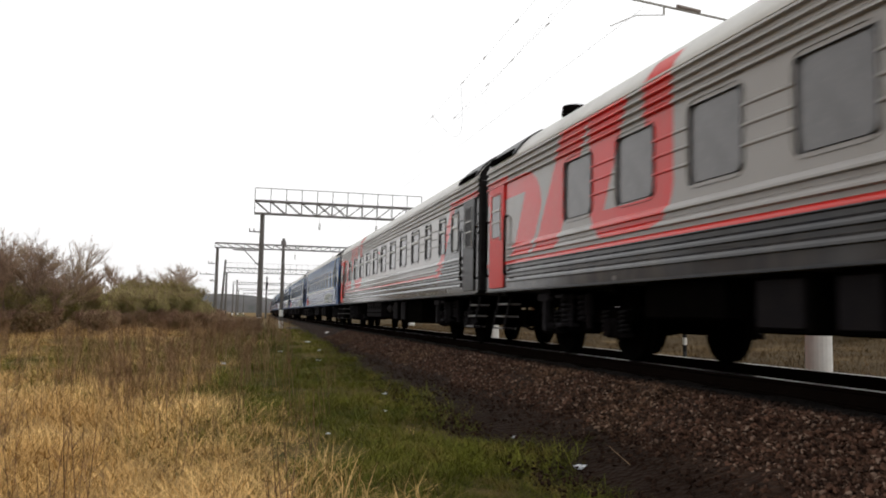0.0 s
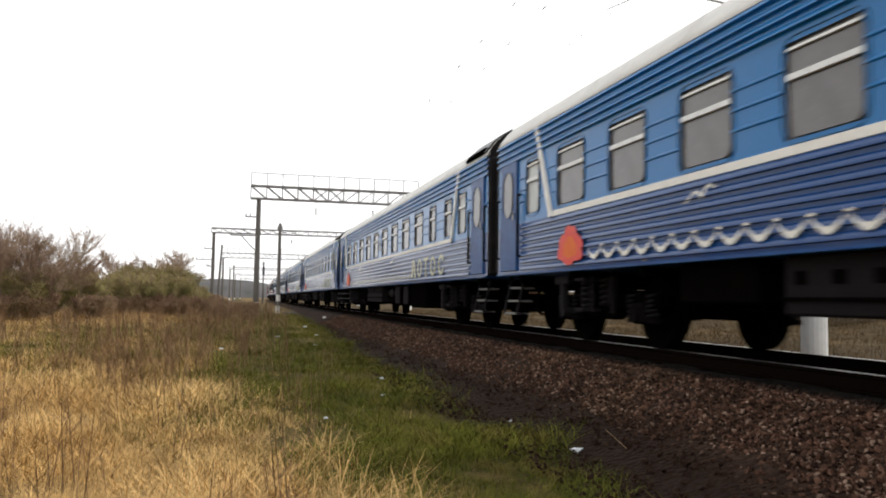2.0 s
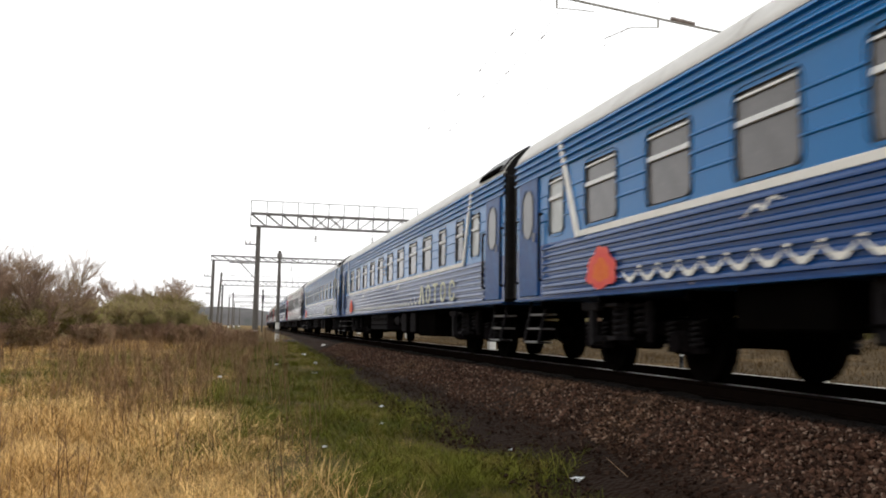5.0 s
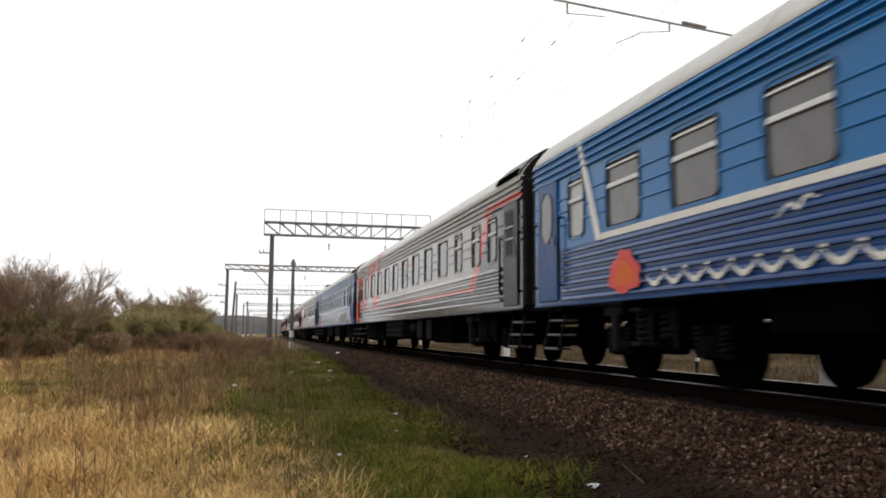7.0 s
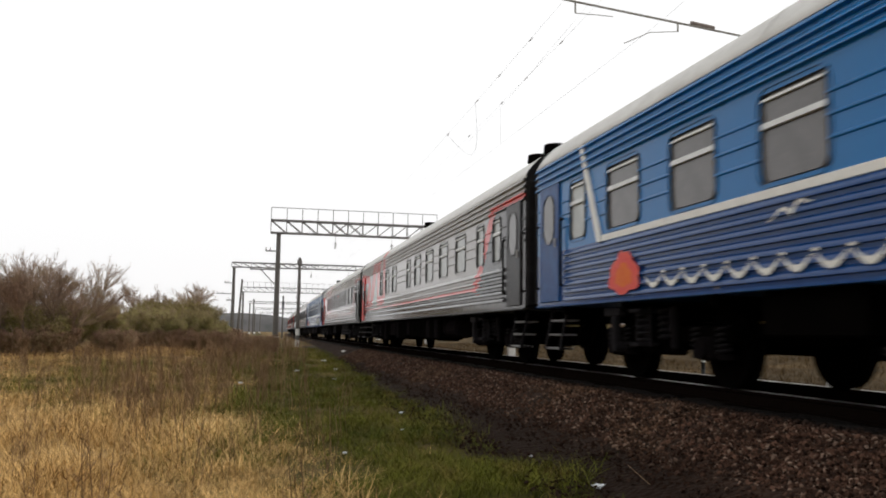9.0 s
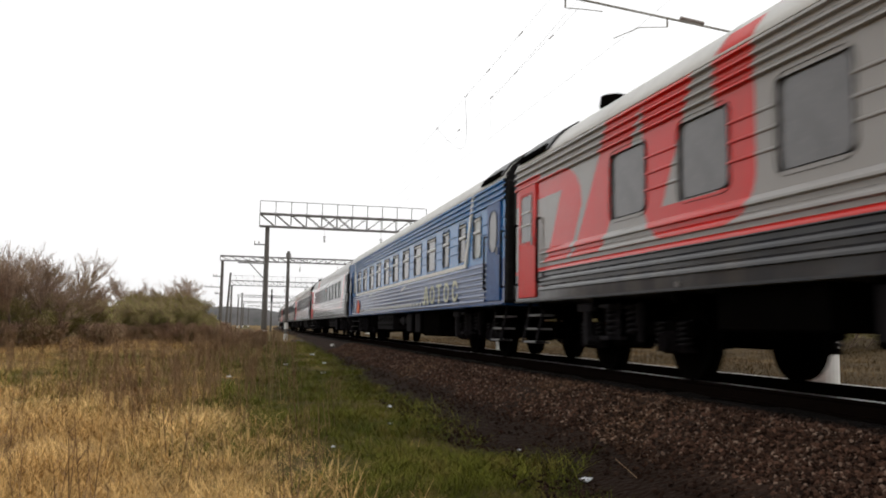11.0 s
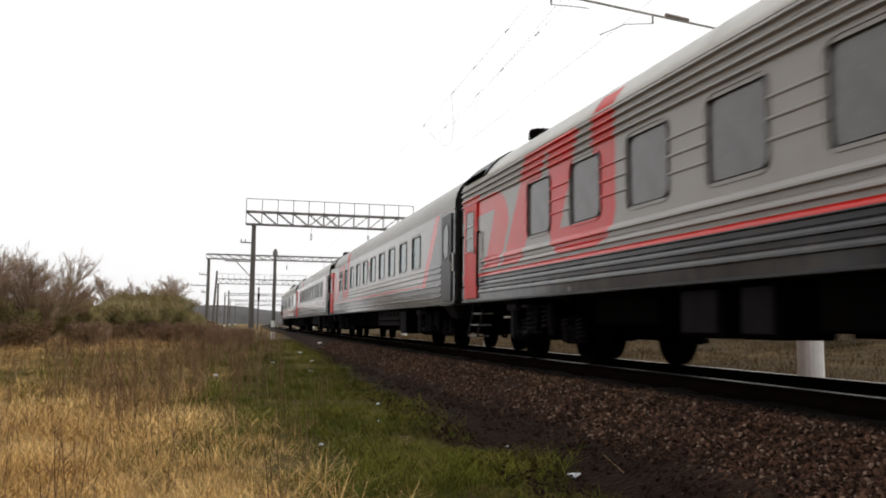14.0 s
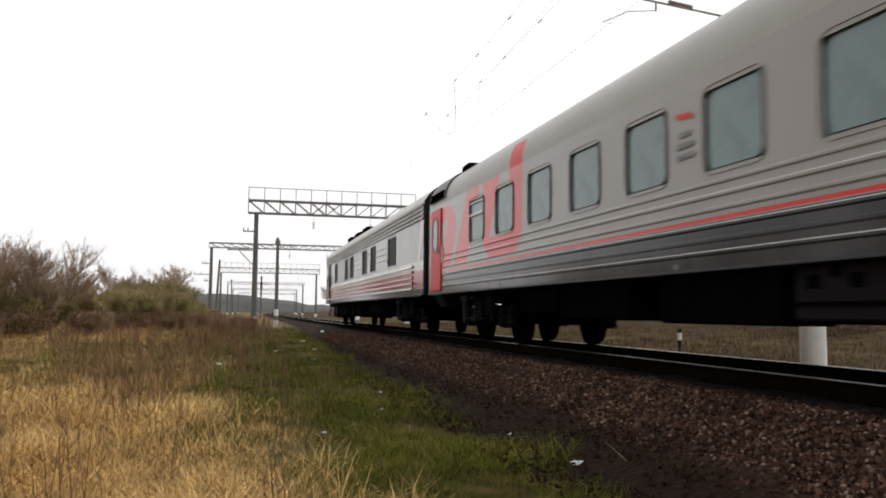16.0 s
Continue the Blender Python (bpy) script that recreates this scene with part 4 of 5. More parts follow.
k.b.inputs["Specular IOR Level"].default_value = 0.1
k.bump(Ex(k.t, vor.outputs["Distance"]), 1.0, -0.04)
# train's shade painted in with oil and brake dust between and beside the rails
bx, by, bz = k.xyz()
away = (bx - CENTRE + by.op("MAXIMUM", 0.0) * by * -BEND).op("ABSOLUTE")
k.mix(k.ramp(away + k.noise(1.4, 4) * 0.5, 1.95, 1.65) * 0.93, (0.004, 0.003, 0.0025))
# trodden oily soil at the foot of the slope
k.mix(k.ramp(away + k.noise(0.7, 4) * 0.9, 3.0, 3.35), (0.017, 0.009, 0.0053))
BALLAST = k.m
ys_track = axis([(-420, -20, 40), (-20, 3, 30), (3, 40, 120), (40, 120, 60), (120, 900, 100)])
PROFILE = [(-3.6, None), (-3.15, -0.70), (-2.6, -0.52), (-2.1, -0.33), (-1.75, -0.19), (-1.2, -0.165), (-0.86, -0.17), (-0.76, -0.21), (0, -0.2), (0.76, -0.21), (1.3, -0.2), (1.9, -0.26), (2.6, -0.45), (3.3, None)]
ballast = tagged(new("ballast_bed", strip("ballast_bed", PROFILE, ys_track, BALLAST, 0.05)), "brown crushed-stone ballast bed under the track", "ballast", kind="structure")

track = thing("railway_track", "rusty steel rails with polished heads on concrete sleepers", "railway track", kind="structure")
RAILSIDE = [(-0.07, -0.175), (-0.07, -0.16), (-0.012, -0.145), (-0.012, -0.045), (-0.036, -0.035), (-0.036, -0.004)]
RAILSIDE = RAILSIDE + [(-o, z) for o, z in RAILSIDE[::-1]]
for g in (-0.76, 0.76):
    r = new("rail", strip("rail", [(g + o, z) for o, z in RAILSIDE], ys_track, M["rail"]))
    r.parent = track
    h = new("rail_head", strip("rail_head", [(g - 0.035, -0.004), (g - 0.028, 0.0), (g + 0.028, 0.0), (g + 0.035, -0.004)], ys_track, M["railtop"]))
    h.parent = r
    tagged(h, "polished running surface")
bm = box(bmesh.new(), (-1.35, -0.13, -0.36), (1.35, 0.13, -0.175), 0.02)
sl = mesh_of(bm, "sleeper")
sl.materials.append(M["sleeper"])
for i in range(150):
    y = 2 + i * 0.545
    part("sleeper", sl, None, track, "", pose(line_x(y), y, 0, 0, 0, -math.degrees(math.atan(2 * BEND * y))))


# ---- loose stones of the ballast slope ----
def scatter(name, label, category, spots, unit, mat, kind="stuff"):
    """One mesh of many small copies: unit is (verts, faces) in numpy, spots yield 4 x 4 matrices."""
    uv, uf = unit
    uv = np.c_[uv, np.ones(len(uv))]
    vs = np.concatenate([(np.asarray(m) @ uv.T).T[:, :3] for m in spots])
    k = len(spots)
    fs = [tuple(i + j * len(uv) for i in f) for j in range(k) for f in uf]
    me = bpy.data.meshes.new(name)
    me.from_pydata(vs.tolist(), [], fs)
    me.materials.append(mat)
    return tagged(new(name, me), label, category, kind=kind)


def turn(rx, ry, rz, s, p):
    return np.array(Matrix.LocRotScale(p, Euler((rx, ry, rz)), s))


STONE = (np.array([(1, 0, 0), (-0.9, 0.2, 0.1), (0.1, 1, 0), (0, -0.9, 0.1), (0.1, 0.1, 0.8), (0, 0, -0.8), (0.6, 0.6, 0.45), (-0.5, -0.5, 0.5)]),
         [(0, 6, 4), (6, 2, 4), (2, 1, 4), (1, 7, 4), (7, 3, 4), (3, 0, 4), (0, 2, 6), (1, 3, 7), (0, 5, 2), (2, 5, 1), (1, 5, 3), (3, 5, 0)])
rnd = random.Random(4)


def ballast_z(off):
    for (a, za), (b, zb) in zip(PROFILE[1:-1], PROFILE[2:-1]):
        if a <= off <= b:
            return za + (zb - za) * (off - a) / (b - a)
    return -0.74


spots = []
while len(spots) < 46000:
    y = 3.0 + 34 * rnd.random() ** 1.8 if rnd.random() < 0.88 else rnd.uniform(-14, 3)
    o = rnd.uniform(-2.95, -1.35)
    if o < -2.62 + 0.3 * noise.noise((y * 0.5, 8, 2)) and rnd.random() < 0.8:
        o = rnd.uniform(-2.6, -1.35)
    if rnd.random() < 0.10:
        o = rnd.uniform(-3.9, -2.6)
    s = 0.0105 + 0.020 * rnd.random() ** 1.8
    spots.append(turn(rnd.uniform(-1, 1), rnd.uniform(-1, 1), rnd.uniform(0, 6.3), (s * rnd.uniform(0.8, 1.4), s, s * rnd.uniform(0.6, 1)), (line_x(y) + o, y, ballast_z(o) + rnd.uniform(0.0, 0.03))))
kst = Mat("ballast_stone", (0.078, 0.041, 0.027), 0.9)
pale = Ex(kst.t, kst.t.nodes.new("ShaderNodeNewGeometry").outputs["Random Per Island"])
kst.mix(pale.gt(0.88), (0.135, 0.092, 0.068))
kst.mix(kst.ramp(kst.noise(0.28, 3), 0.52, 0.68) * 0.45, (0.15, 0.09, 0.05))
kst.mix(kst.ramp(kst.noise(3, 4), 0.45, 0.65) * 0.5, (0.026, 0.014, 0.009)).each(0.75, island=True)
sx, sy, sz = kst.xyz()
# loose stones near the rails get the same painted shade
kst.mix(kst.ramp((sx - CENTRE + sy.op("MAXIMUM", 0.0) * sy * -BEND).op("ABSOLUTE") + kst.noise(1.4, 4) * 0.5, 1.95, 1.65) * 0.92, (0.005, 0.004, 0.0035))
kst.mix(kst.ramp((sx - CENTRE + sy.op("MAXIMUM", 0.0) * sy * -BEND).op("ABSOLUTE") + kst.noise(0.7, 4) * 0.9, 3.0, 3.35) * 0.9, (0.019, 0.0095, 0.0057))
kst.b.inputs["Specular IOR Level"].default_value = 0.1
single = []
for i in range(3):
    q = random.Random(50 + i)
    me = bpy.data.meshes.new("stone")
    me.from_pydata((STONE[0] * np.array([[q.uniform(0.8, 1.2) for _ in range(3)] for _ in range(8)])).tolist(), [], STONE[1])
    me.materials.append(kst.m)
    single.append(me)
close = [m for m in spots if 5.0 < m[1, 3] < 9.0 and m[0, 3] < CENTRE - 2.4][:300]
chosen = {id(m) for m in close}
spots = [m for m in spots if id(m) not in chosen]
for i, m in enumerate(close):
    part("stone", single[i % 3], None, ballast, "", Matrix(m.tolist()))
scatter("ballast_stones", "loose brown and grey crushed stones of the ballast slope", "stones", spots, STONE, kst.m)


# ---- grass and weeds ----
def blade(h, bend, w):
    return (np.array([(-w, 0, 0), (w, 0, 0), (w * 0.7, bend * 0.35, h * 0.55), (-w * 0.7, bend * 0.35, h * 0.55), (0, bend, h)]), [(0, 1, 2, 3), (3, 2, 4)])


def tuft(n, h, spread, w, seed):
    """A tuft of bent blades."""
    q = random.Random(seed)
    vs, fs = [], []
    for _ in range(n):
        v, f = blade(h * q.uniform(0.35, 1.1), q.uniform(0.2, 2.0) * h, w)
        a = q.uniform(0, 6.3)
        ca, sa = math.cos(a), math.sin(a)
        v = v @ np.array([(ca, sa, 0), (-sa, ca, 0), (0, 0, 1)]) + np.array((q.uniform(-spread, spread), q.uniform(-spread, spread), 0))
        fs += [tuple(i + len(vs) for i in g) for g in f]
        vs += v.tolist()
    return np.array(vs), fs


def straw_mat(name, a, b, c, spread=0.45):
    k = Mat(name, a, 0.85)
    k.mix(k.ramp(k.noise(0.5, 4), 0.4, 0.65), b).mix(k.ramp(k.noise(3, 5), 0.5, 0.7) * 0.6, c).each(spread, island=True)
    k.b.inputs["Specular IOR Level"].default_value = 0.06
    return k.m


STRAW = straw_mat("dry_straw", (0.66, 0.44, 0.185), (0.45, 0.275, 0.10), (0.19, 0.105, 0.04), 0.6)
GREEN = straw_mat("fresh_grass", (0.115, 0.118, 0.017), (0.068, 0.078, 0.011), (0.27, 0.17, 0.06), 0.65)
STALK = straw_mat("brown_weed_stalk", (0.22, 0.135, 0.08), (0.31, 0.21, 0.12), (0.14, 0.085, 0.055))


def verge_share(x, y):
    """How green the grass is here: most along the foot of the ballast."""
    m = 1.6 + 0.03 * y
    v = 1 - abs(x - m) / (1.5 if x > m else 1.1 + 0.24 * min(14.0, max(0.0, y - 5)))
    if x < -3:
        v += 1.05 * rise(14, 19, y) * (1 - rise(33, 38, y))
    elif x > -1.5:
        v += 0.35 * rise(8, 18, y)
    else:
        v += 0.4 * rise(10, 20, y)
    return v + 0.15 * rise(7, 14, y) + 0.95 * noise.noise((x * 0.5, y * 0.35, 7)) + 0.4 * noise.noise((x * 2.1, y * 1.7, 2))


dry, fresh = [], []
rnd = random.Random(9)
while len(dry) < 12500 or len(fresh) < 9500:
    if rnd.random() < 0.82:
        d, ang = 2.6 + 46 * rnd.random() ** 1.9, radians(rnd.uniform(-34, 26))
    else:
        d, ang = rnd.uniform(0.6, 16), radians(rnd.uniform(0, 360))
    x, y = d * math.sin(ang), d * math.cos(ang)
    # the grass thins out in dark soil before the stones begin
    edge = 2.1 + 0.055 * max(0.0, y) + 0.4 * noise.noise((3, y * 0.8, 1)) + 1.2 * rnd.random() ** 3
    if x > line_x(y) - 2.75 or x > min(edge, 3.35 + 1.2 * rise(20, 50, y)):
        continue
    g = verge_share(x, y)
    s = rnd.uniform(0.6, 1.25) * (1 + d * 0.012) * (0.95 + 0.75 * noise.noise((x * 0.75, y * 0.6, 21)))
    if s < 0.25:
        continue
    m = turn(rnd.uniform(-0.15, 0.15), rnd.uniform(-0.15, 0.15), rnd.uniform(0, 6.3), (s, s, s * rnd.uniform(0.7, 1.2)), (x, y, ground_z(x, y) - 0.01))
    if g > rnd.uniform(-0.25, 0.9):
        if len(fresh) < 9500:
            fresh.append(m)
    elif len(dry) < 12500 and (x < 0.2 + 0.9 * rnd.random() ** 2 or rnd.random() < 0.22 * (1 - rise(1.0, 1.8, x - 0.035 * y))):
        dry.append(m)
for i in range(3):
    scatter("dry_grass", "matted straw-coloured dead grass on the meadow", "grass", dry[i::3], tuft(24, (0.24, 0.13, 0.18)[i], 0.22, 0.0026, i), STRAW)
for i in range(2):
    scatter("green_grass", "short new green grass at the foot of the ballast", "grass", fresh[i::2], tuft(22, 0.12, 0.15, 0.0026, 20 + i), GREEN)


def weed(seed):
    """A dry upright weed with side twigs."""
    q = random.Random(seed)
    vs, fs = [], []

    def stick(a, b, w):
        a, b = np.array(a), np.array(b)
        for d in ((w, 0, 0), (0, w, 0)):
            d = np.array(d)
            n = len(vs)
            vs.extend([(a - d).tolist(), (a + d).tolist(), (b + d * 0.4).tolist(), (b - d * 0.4).tolist()])
            fs.append((n, n + 1, n + 2, n + 3))
    for _ in range(3):
        x, y = q.uniform(-0.12, 0.12), q.uniform(-0.12, 0.12)
        tx, ty, h = x + q.uniform(-0.15, 0.15), y + q.uniform(-0.15, 0.15), q.uniform(0.6, 1.1)
        stick((x, y, 0), (tx, ty, h), 0.006)
        for _ in range(6):
            a = q.uniform(0.35, 0.98)
            p = (x + (tx - x) * a, y + (ty - y) * a, h * a)
            stick(p, (p[0] + q.uniform(-0.16, 0.16), p[1] + q.uniform(-0.16, 0.16), p[2] + q.uniform(0.06, 0.2)), 0.004)
    return np.array(vs), fs


near_w, far_w = [], []
rnd = random.Random(31)
while len(far_w) < 700:
    y = rnd.uniform(14, 60)
    x = rnd.uniform(-0.30 * y, 0.05 * y + 0.4)
    dens = 0.1 + 0.75 * rise(-0.24, -0.1, x / y) + 2.2 * noise.noise((x * 0.28, y * 0.13, 11)) + 0.35 * rise(18, 40, y)
    if x > line_x(y) - 4.2 or rnd.random() > dens:
        continue
    s = rnd.uniform(0.45, 1.0)
    far_w.append(turn(0, 0, rnd.uniform(0, 6.3), (s * 1.3, s * 1.3, s), (x, y, ground_z(x, y) - 0.02)))
for _ in range(210):
    if rnd.random() < 0.4:
        y = rnd.uniform(3.5, 16)
        x = rnd.uniform(-0.36 * y, 0.12 * y)
        s = rnd.uniform(0.3, 0.75)
    else:
        cx, cy, cr = rnd.choice(((-1.3, 11.8, 0.8), (-1.2, 13.6, 1.1), (-1.9, 12.8, 0.9), (-0.9, 15.5, 1.2), (-3.2, 16.0, 1.3)))
        y, x, s = rnd.gauss(cy, cr), rnd.gauss(cx, cr * 0.6), rnd.uniform(0.4, 0.85)
    near_w.append(turn(0, 0, rnd.uniform(0, 6.3), (s, s, s), (x, y, ground_z(x, y) - 0.02)))
for i in range(2):
    scatter("tall_weeds", "brown dead weed stalks standing in the meadow", "weeds", far_w[i::2], weed(i), STALK)
scatter("meadow_stalks", "single thin dry stalks in the straw", "weeds", near_w, weed(5), STALK)


# ---- overhead line: portals, masts, wires ----
def lattice(bm, a, b, r=0.03):
    rod(bm, a, b, r, n=4)


def portal(y, xl, xr, zb, deep, railing, mast_x, right_mast, label):
    """A lattice crossbeam over the tracks on concrete masts, with chords, braces, railing and hanging insulators."""
    th = thing("catenary_portal", label, "overhead line portal", "portals over the track")
    n = max(6, int((xr - xl) / 1.15))
    xs = np.linspace(xl, xr, n + 1)
    for dy in (-0.28, 0.28):
        for z, r in ((zb, 0.06), (zb + deep, 0.065)):
            bm = bmesh.new()
            box(bm, (xl, y + dy - r, z - r), (xr, y + dy + r, z + r))
            part("chord", bm, M["galv"], th, "steel angle chord")
    half = n // 2
    for i in range(n + 1):
        bm = bmesh.new()
        for dy in (-0.28, 0.28):
            lattice(bm, (xs[i], y + dy, zb), (xs[i], y + dy, zb + deep), 0.03)
        lattice(bm, (xs[i], y - 0.28, zb + deep), (xs[i], y + 0.28, zb + deep), 0.03)
        part("upright", bm, M["galv"], th)
        if i < n:
            bm = bmesh.new()
            for dy in (-0.28, 0.28):
                if i <= half:
                    lattice(bm, (xs[i], y + dy, zb + deep), (xs[i + 1], y + dy, zb), 0.035)
                if i >= half - 1:
                    lattice(bm, (xs[i], y + dy, zb), (xs[i + 1], y + dy, zb + deep), 0.035)
            part("brace", bm, M["galv"], th)
        if railing:
            part("railing_post", rod(bmesh.new(), (xs[i], y - 0.28, zb + deep), (xs[i], y - 0.28, zb + deep + 1.0), 0.032, n=5), M["galv"], th)
    if railing:
        for z in (1.0,):
            part("railing", rod(bmesh.new(), (xl, y - 0.28, zb + deep + z), (xr, y - 0.28, zb + deep + z), 0.032, n=5), M["galv"], th, "thin steel railing")
    for x in [mast_x] + ([right_mast] if right_mast else []):
        g = ground_z(x, y)
        m = part("mast", rod(bmesh.new(), (x, y, g - 0.3), (x, y, zb), 0.24, 0.17, 14), M["mast"], th, "grey concrete mast")
        part("painted_base", rod(bmesh.new(), (x, y, g - 0.05), (x, y, g + 0.55), 0.248, 0.244, 14), M["limewash"], m, "whitewashed foot")
    for x in (line_x(y) - 0.5, line_x(y) + 4.1):
        if xl + 1 < x < xr - 1:
            bm = bmesh.new()
            rod(bm, (x, y, zb - 0.06), (x, y, zb - 0.55), 0.015, n=5)
            for i in range(4):
                rod(bm, (x, y, zb - 0.6 - i * 0.14), (x, y, zb - 0.67 - i * 0.14), 0.13, 0.05, 10)
            part("insulator", bm, M["porcelain"], th, "hanging brown insulator string")
    return th


portal(66, 0.92, 14.35, 8.36, 1.0, True, 1.55, 13.8, "grey steel lattice portal with railing over the track")
portal(102, -3.05, 15.4, 8.25, 0.55, False, -2.75, 15.0, "long grey lattice portal on concrete masts")
portal(166, -2.95, 16.6, 8.2, 0.95, True, -2.55, 16.0, "grey steel lattice portal with railing farther along")
portal(236, -2.0, 19.5, 8.2, 0.6, False, -1.7, 19.0, "distant grey lattice portal")
portal(300, -0.6, 22.5, 8.2, 0.6, False, -0.3, 22.0, "distant grey lattice portal")
portal(365, 1.6, 26.5, 8.2, 0.6, False, 1.9, 26.0, "distant grey lattice portal")


def bracket(th, x, y, z, length):
    bm = box(bmesh.new(), (x - length, y - 0.04, z - 0.05), (x + 0.15, y + 0.04, z + 0.05))
    part("bracket", bm, M["galv"], th, "steel side bracket")
    for q in (x - length + 0.05, x - length * 0.6):
        part("pin_insulator", rod(bmesh.new(), (q, y, z + 0.05), (q, y, z + 0.3), 0.05, 0.03, 8), M["porcelain"], th)


feeder = thing("line_brackets", "steel brackets with pin insulators on the first mast", "bracket")
bracket(feeder, 1.5, 66, 6.9, 0.95)
br = thing("stay_arm", "steel stay arm with brace below the first portal", "bracket")
part("arm", box(bmesh.new(), (-0.6, 65.7, 5.35), (1.5, 65.8, 5.45)), M["galv"], br)
part("strut", rod(bmesh.new(), (0.3, 65.75, 5.35), (1.4, 65.75, 4.2), 0.04, n=6), M["galv"], br)
b2 = thing("line_brackets", "steel brackets with pin insulators on the second mast", "bracket")
bracket(b2, -2.8, 102, 6.3, 1.0)
bracket(b2, -2.8, 102, 5.0, 1.9)
bracket(b2, -2.8, 102, 4.2, 0.7)


def pole(x, y, top, r, label, base=True, lean=0.0, cap=True):
    g = ground_z(x, y)
    th = thing("line_pole", label, "pole", "poles beside the track")
    part("shaft", rod(bmesh.new(), (x, y, g - 0.3), (x + lean, y, top), r, r * 0.7, 12), M["mast"], th)
    if base:
        part("painted_base", rod(bmesh.new(), (x, y, g - 0.05), (x, y, g + 0.45), r * 1.05, r * 1.03, 12), M["limewash"], th, "whitewashed foot")
        part("painted_ring", rod(bmesh.new(), (x, y, g + 0.75), (x, y, g + 1.15), r * 1.03, r * 1.0, 12), M["limewash"], th, "white painted ring")
    if cap:
        bm = rod(bmesh.new(), (x + lean, y, top - 0.42), (x + lean, y, top - 0.16), r * 1.3, r * 1.3, 10)
        part("clamp", bm, M["galv"], th, "steel clamp")
    return th


pole(2.62, 53, 5.3, 0.13, "dark concrete pole with black and white banded foot")
pole(-2.6, 125, 8.2, 0.2, "leaning concrete mast without crossbeam", False, 0.45, False)
pole(3.7, 118, 5.6, 0.13, "slim signal pole by the line", False)
part("signal_box", box(bmesh.new(), (3.56, 117.8, 3.8), (3.86, 118.1, 4.8), 0.05), M["under"], thing("signal_head", "dark signal head on a slim pole", "signal"))
pole(-0.6, 205, 8.3, 0.2, "distant grey concrete mast without crossbeam", False)

# the near mast beyond the track, with its cantilever over the rails
MY, MX = 12.5, 9.95
near = thing("catenary_mast", "concrete catenary mast with whitewashed foot behind the track", "overhead line mast")
g = ground_z(MX, MY)
sh = part("mast", rod(bmesh.new(), (MX, MY, g - 0.3), (MX, MY, 9.5), 0.22, 0.15, 18), M["concrete"], near, "tapered concrete mast")
part("painted_base", rod(bmesh.new(), (MX, MY, g - 0.05), (MX, MY, 1.9), 0.226, 0.216, 18), M["limewash"], near, "whitewashed lower mast")
cant = part("cantilever", rod(bmesh.new(), (MX, MY, 5.73), (4.6, MY, 6.235), 0.02, n=8), M["concrete"], near, "steel registration tube")
part("tie", rod(bmesh.new(), (MX, MY, 8.6), (5.6, MY, 7.5), 0.025, n=6), M["galv"], near)
part("mast_insulator", rod(bmesh.new(), (7.2, MY, 6.04), (7.65, MY, 5.99), 0.035, n=10), M["porcelain"], near, "brown rod insulator")
for x0, z0, xm, zm, x1, z1 in ((6.95, 6.01, 6.42, 5.79, 5.94, 5.55), (5.06, 6.19, 5.40, 6.0, 5.74, 6.0)):
    bm = bmesh.new()
    zl = z0 - (0.155 if x0 > 6 else 0.2)
    rod(bm, (x0, MY, z0), (x0, MY, zl), 0.016, n=6)
    rod(bm, (x0, MY, zl), (xm, MY, zm), 0.008, n=6)
    rod(bm, (xm, MY, zm), (x1, MY, z1), 0.008, n=6)
    part("steady_arm", bm, M["concrete"], near, "bent steady arm")


def wire(name, label, pts, r=0.007, n=4):
    """A round wire through the points, in one piece."""
    bm = bmesh.new()
    prev = None
    for i, p in enumerate(pts):
        d = (Vector(pts[min(i + 1, len(pts) - 1)]) - Vector(pts[max(i - 1, 0)])).to_track_quat("Z", "Y")
        loop = [bm.verts.new(Vector(p) + d @ Vector((r * math.cos(a), r * math.sin(a), 0))) for a in np.arange(n) * 6.2832 / n]
        if prev:
            for j in range(n):
                bm.faces.new((prev[j], prev[(j + 1) % n], loop[(j + 1) % n], loop[j]))
        prev = loop
    me = mesh_of(bm, name)
    me.materials.append(M["wire"])
    return tagged(new(name, me), label, "overhead wire", "overhead wires")


SUPPORTS = [-45, 12.5, 66, 102, 166, 236, 300, 365]
for shift, first in ((0.0, 0), (4.5, 2)):
    mess, cont = [], []
    sup = SUPPORTS[first:]
    drops = bmesh.new()
    for a, b in zip(sup, sup[1:]):
        steps_n = max(6, int((b - a) / 8))
        for i in range(steps_n):
            f = i / steps_n
            y = a + (b - a) * f
            x = line_x(y) + shift + 0.2 * math.cos(math.pi * f)
            zm = 7.6 - 1.3 * 4 * f * (1 - f)
            mess.append((x, y, zm))
            cont.append((x, y, 5.85))
            if 0 < i:
                rod(drops, (x, y, zm), (x, y, 5.85), 0.003, n=3)
    wire("messenger_wire", "dark sagging messenger wire above the track", mess, 0.0025)
    wire("contact_wire", "straight copper contact wire above the track", cont, 0.003)
    me = mesh_of(drops, "dropper_wires")
    me.materials.append(M["wire"])
    tagged(new("dropper_wires", me), "thin droppers between the overhead wires", "overhead wire", kind="stuff")
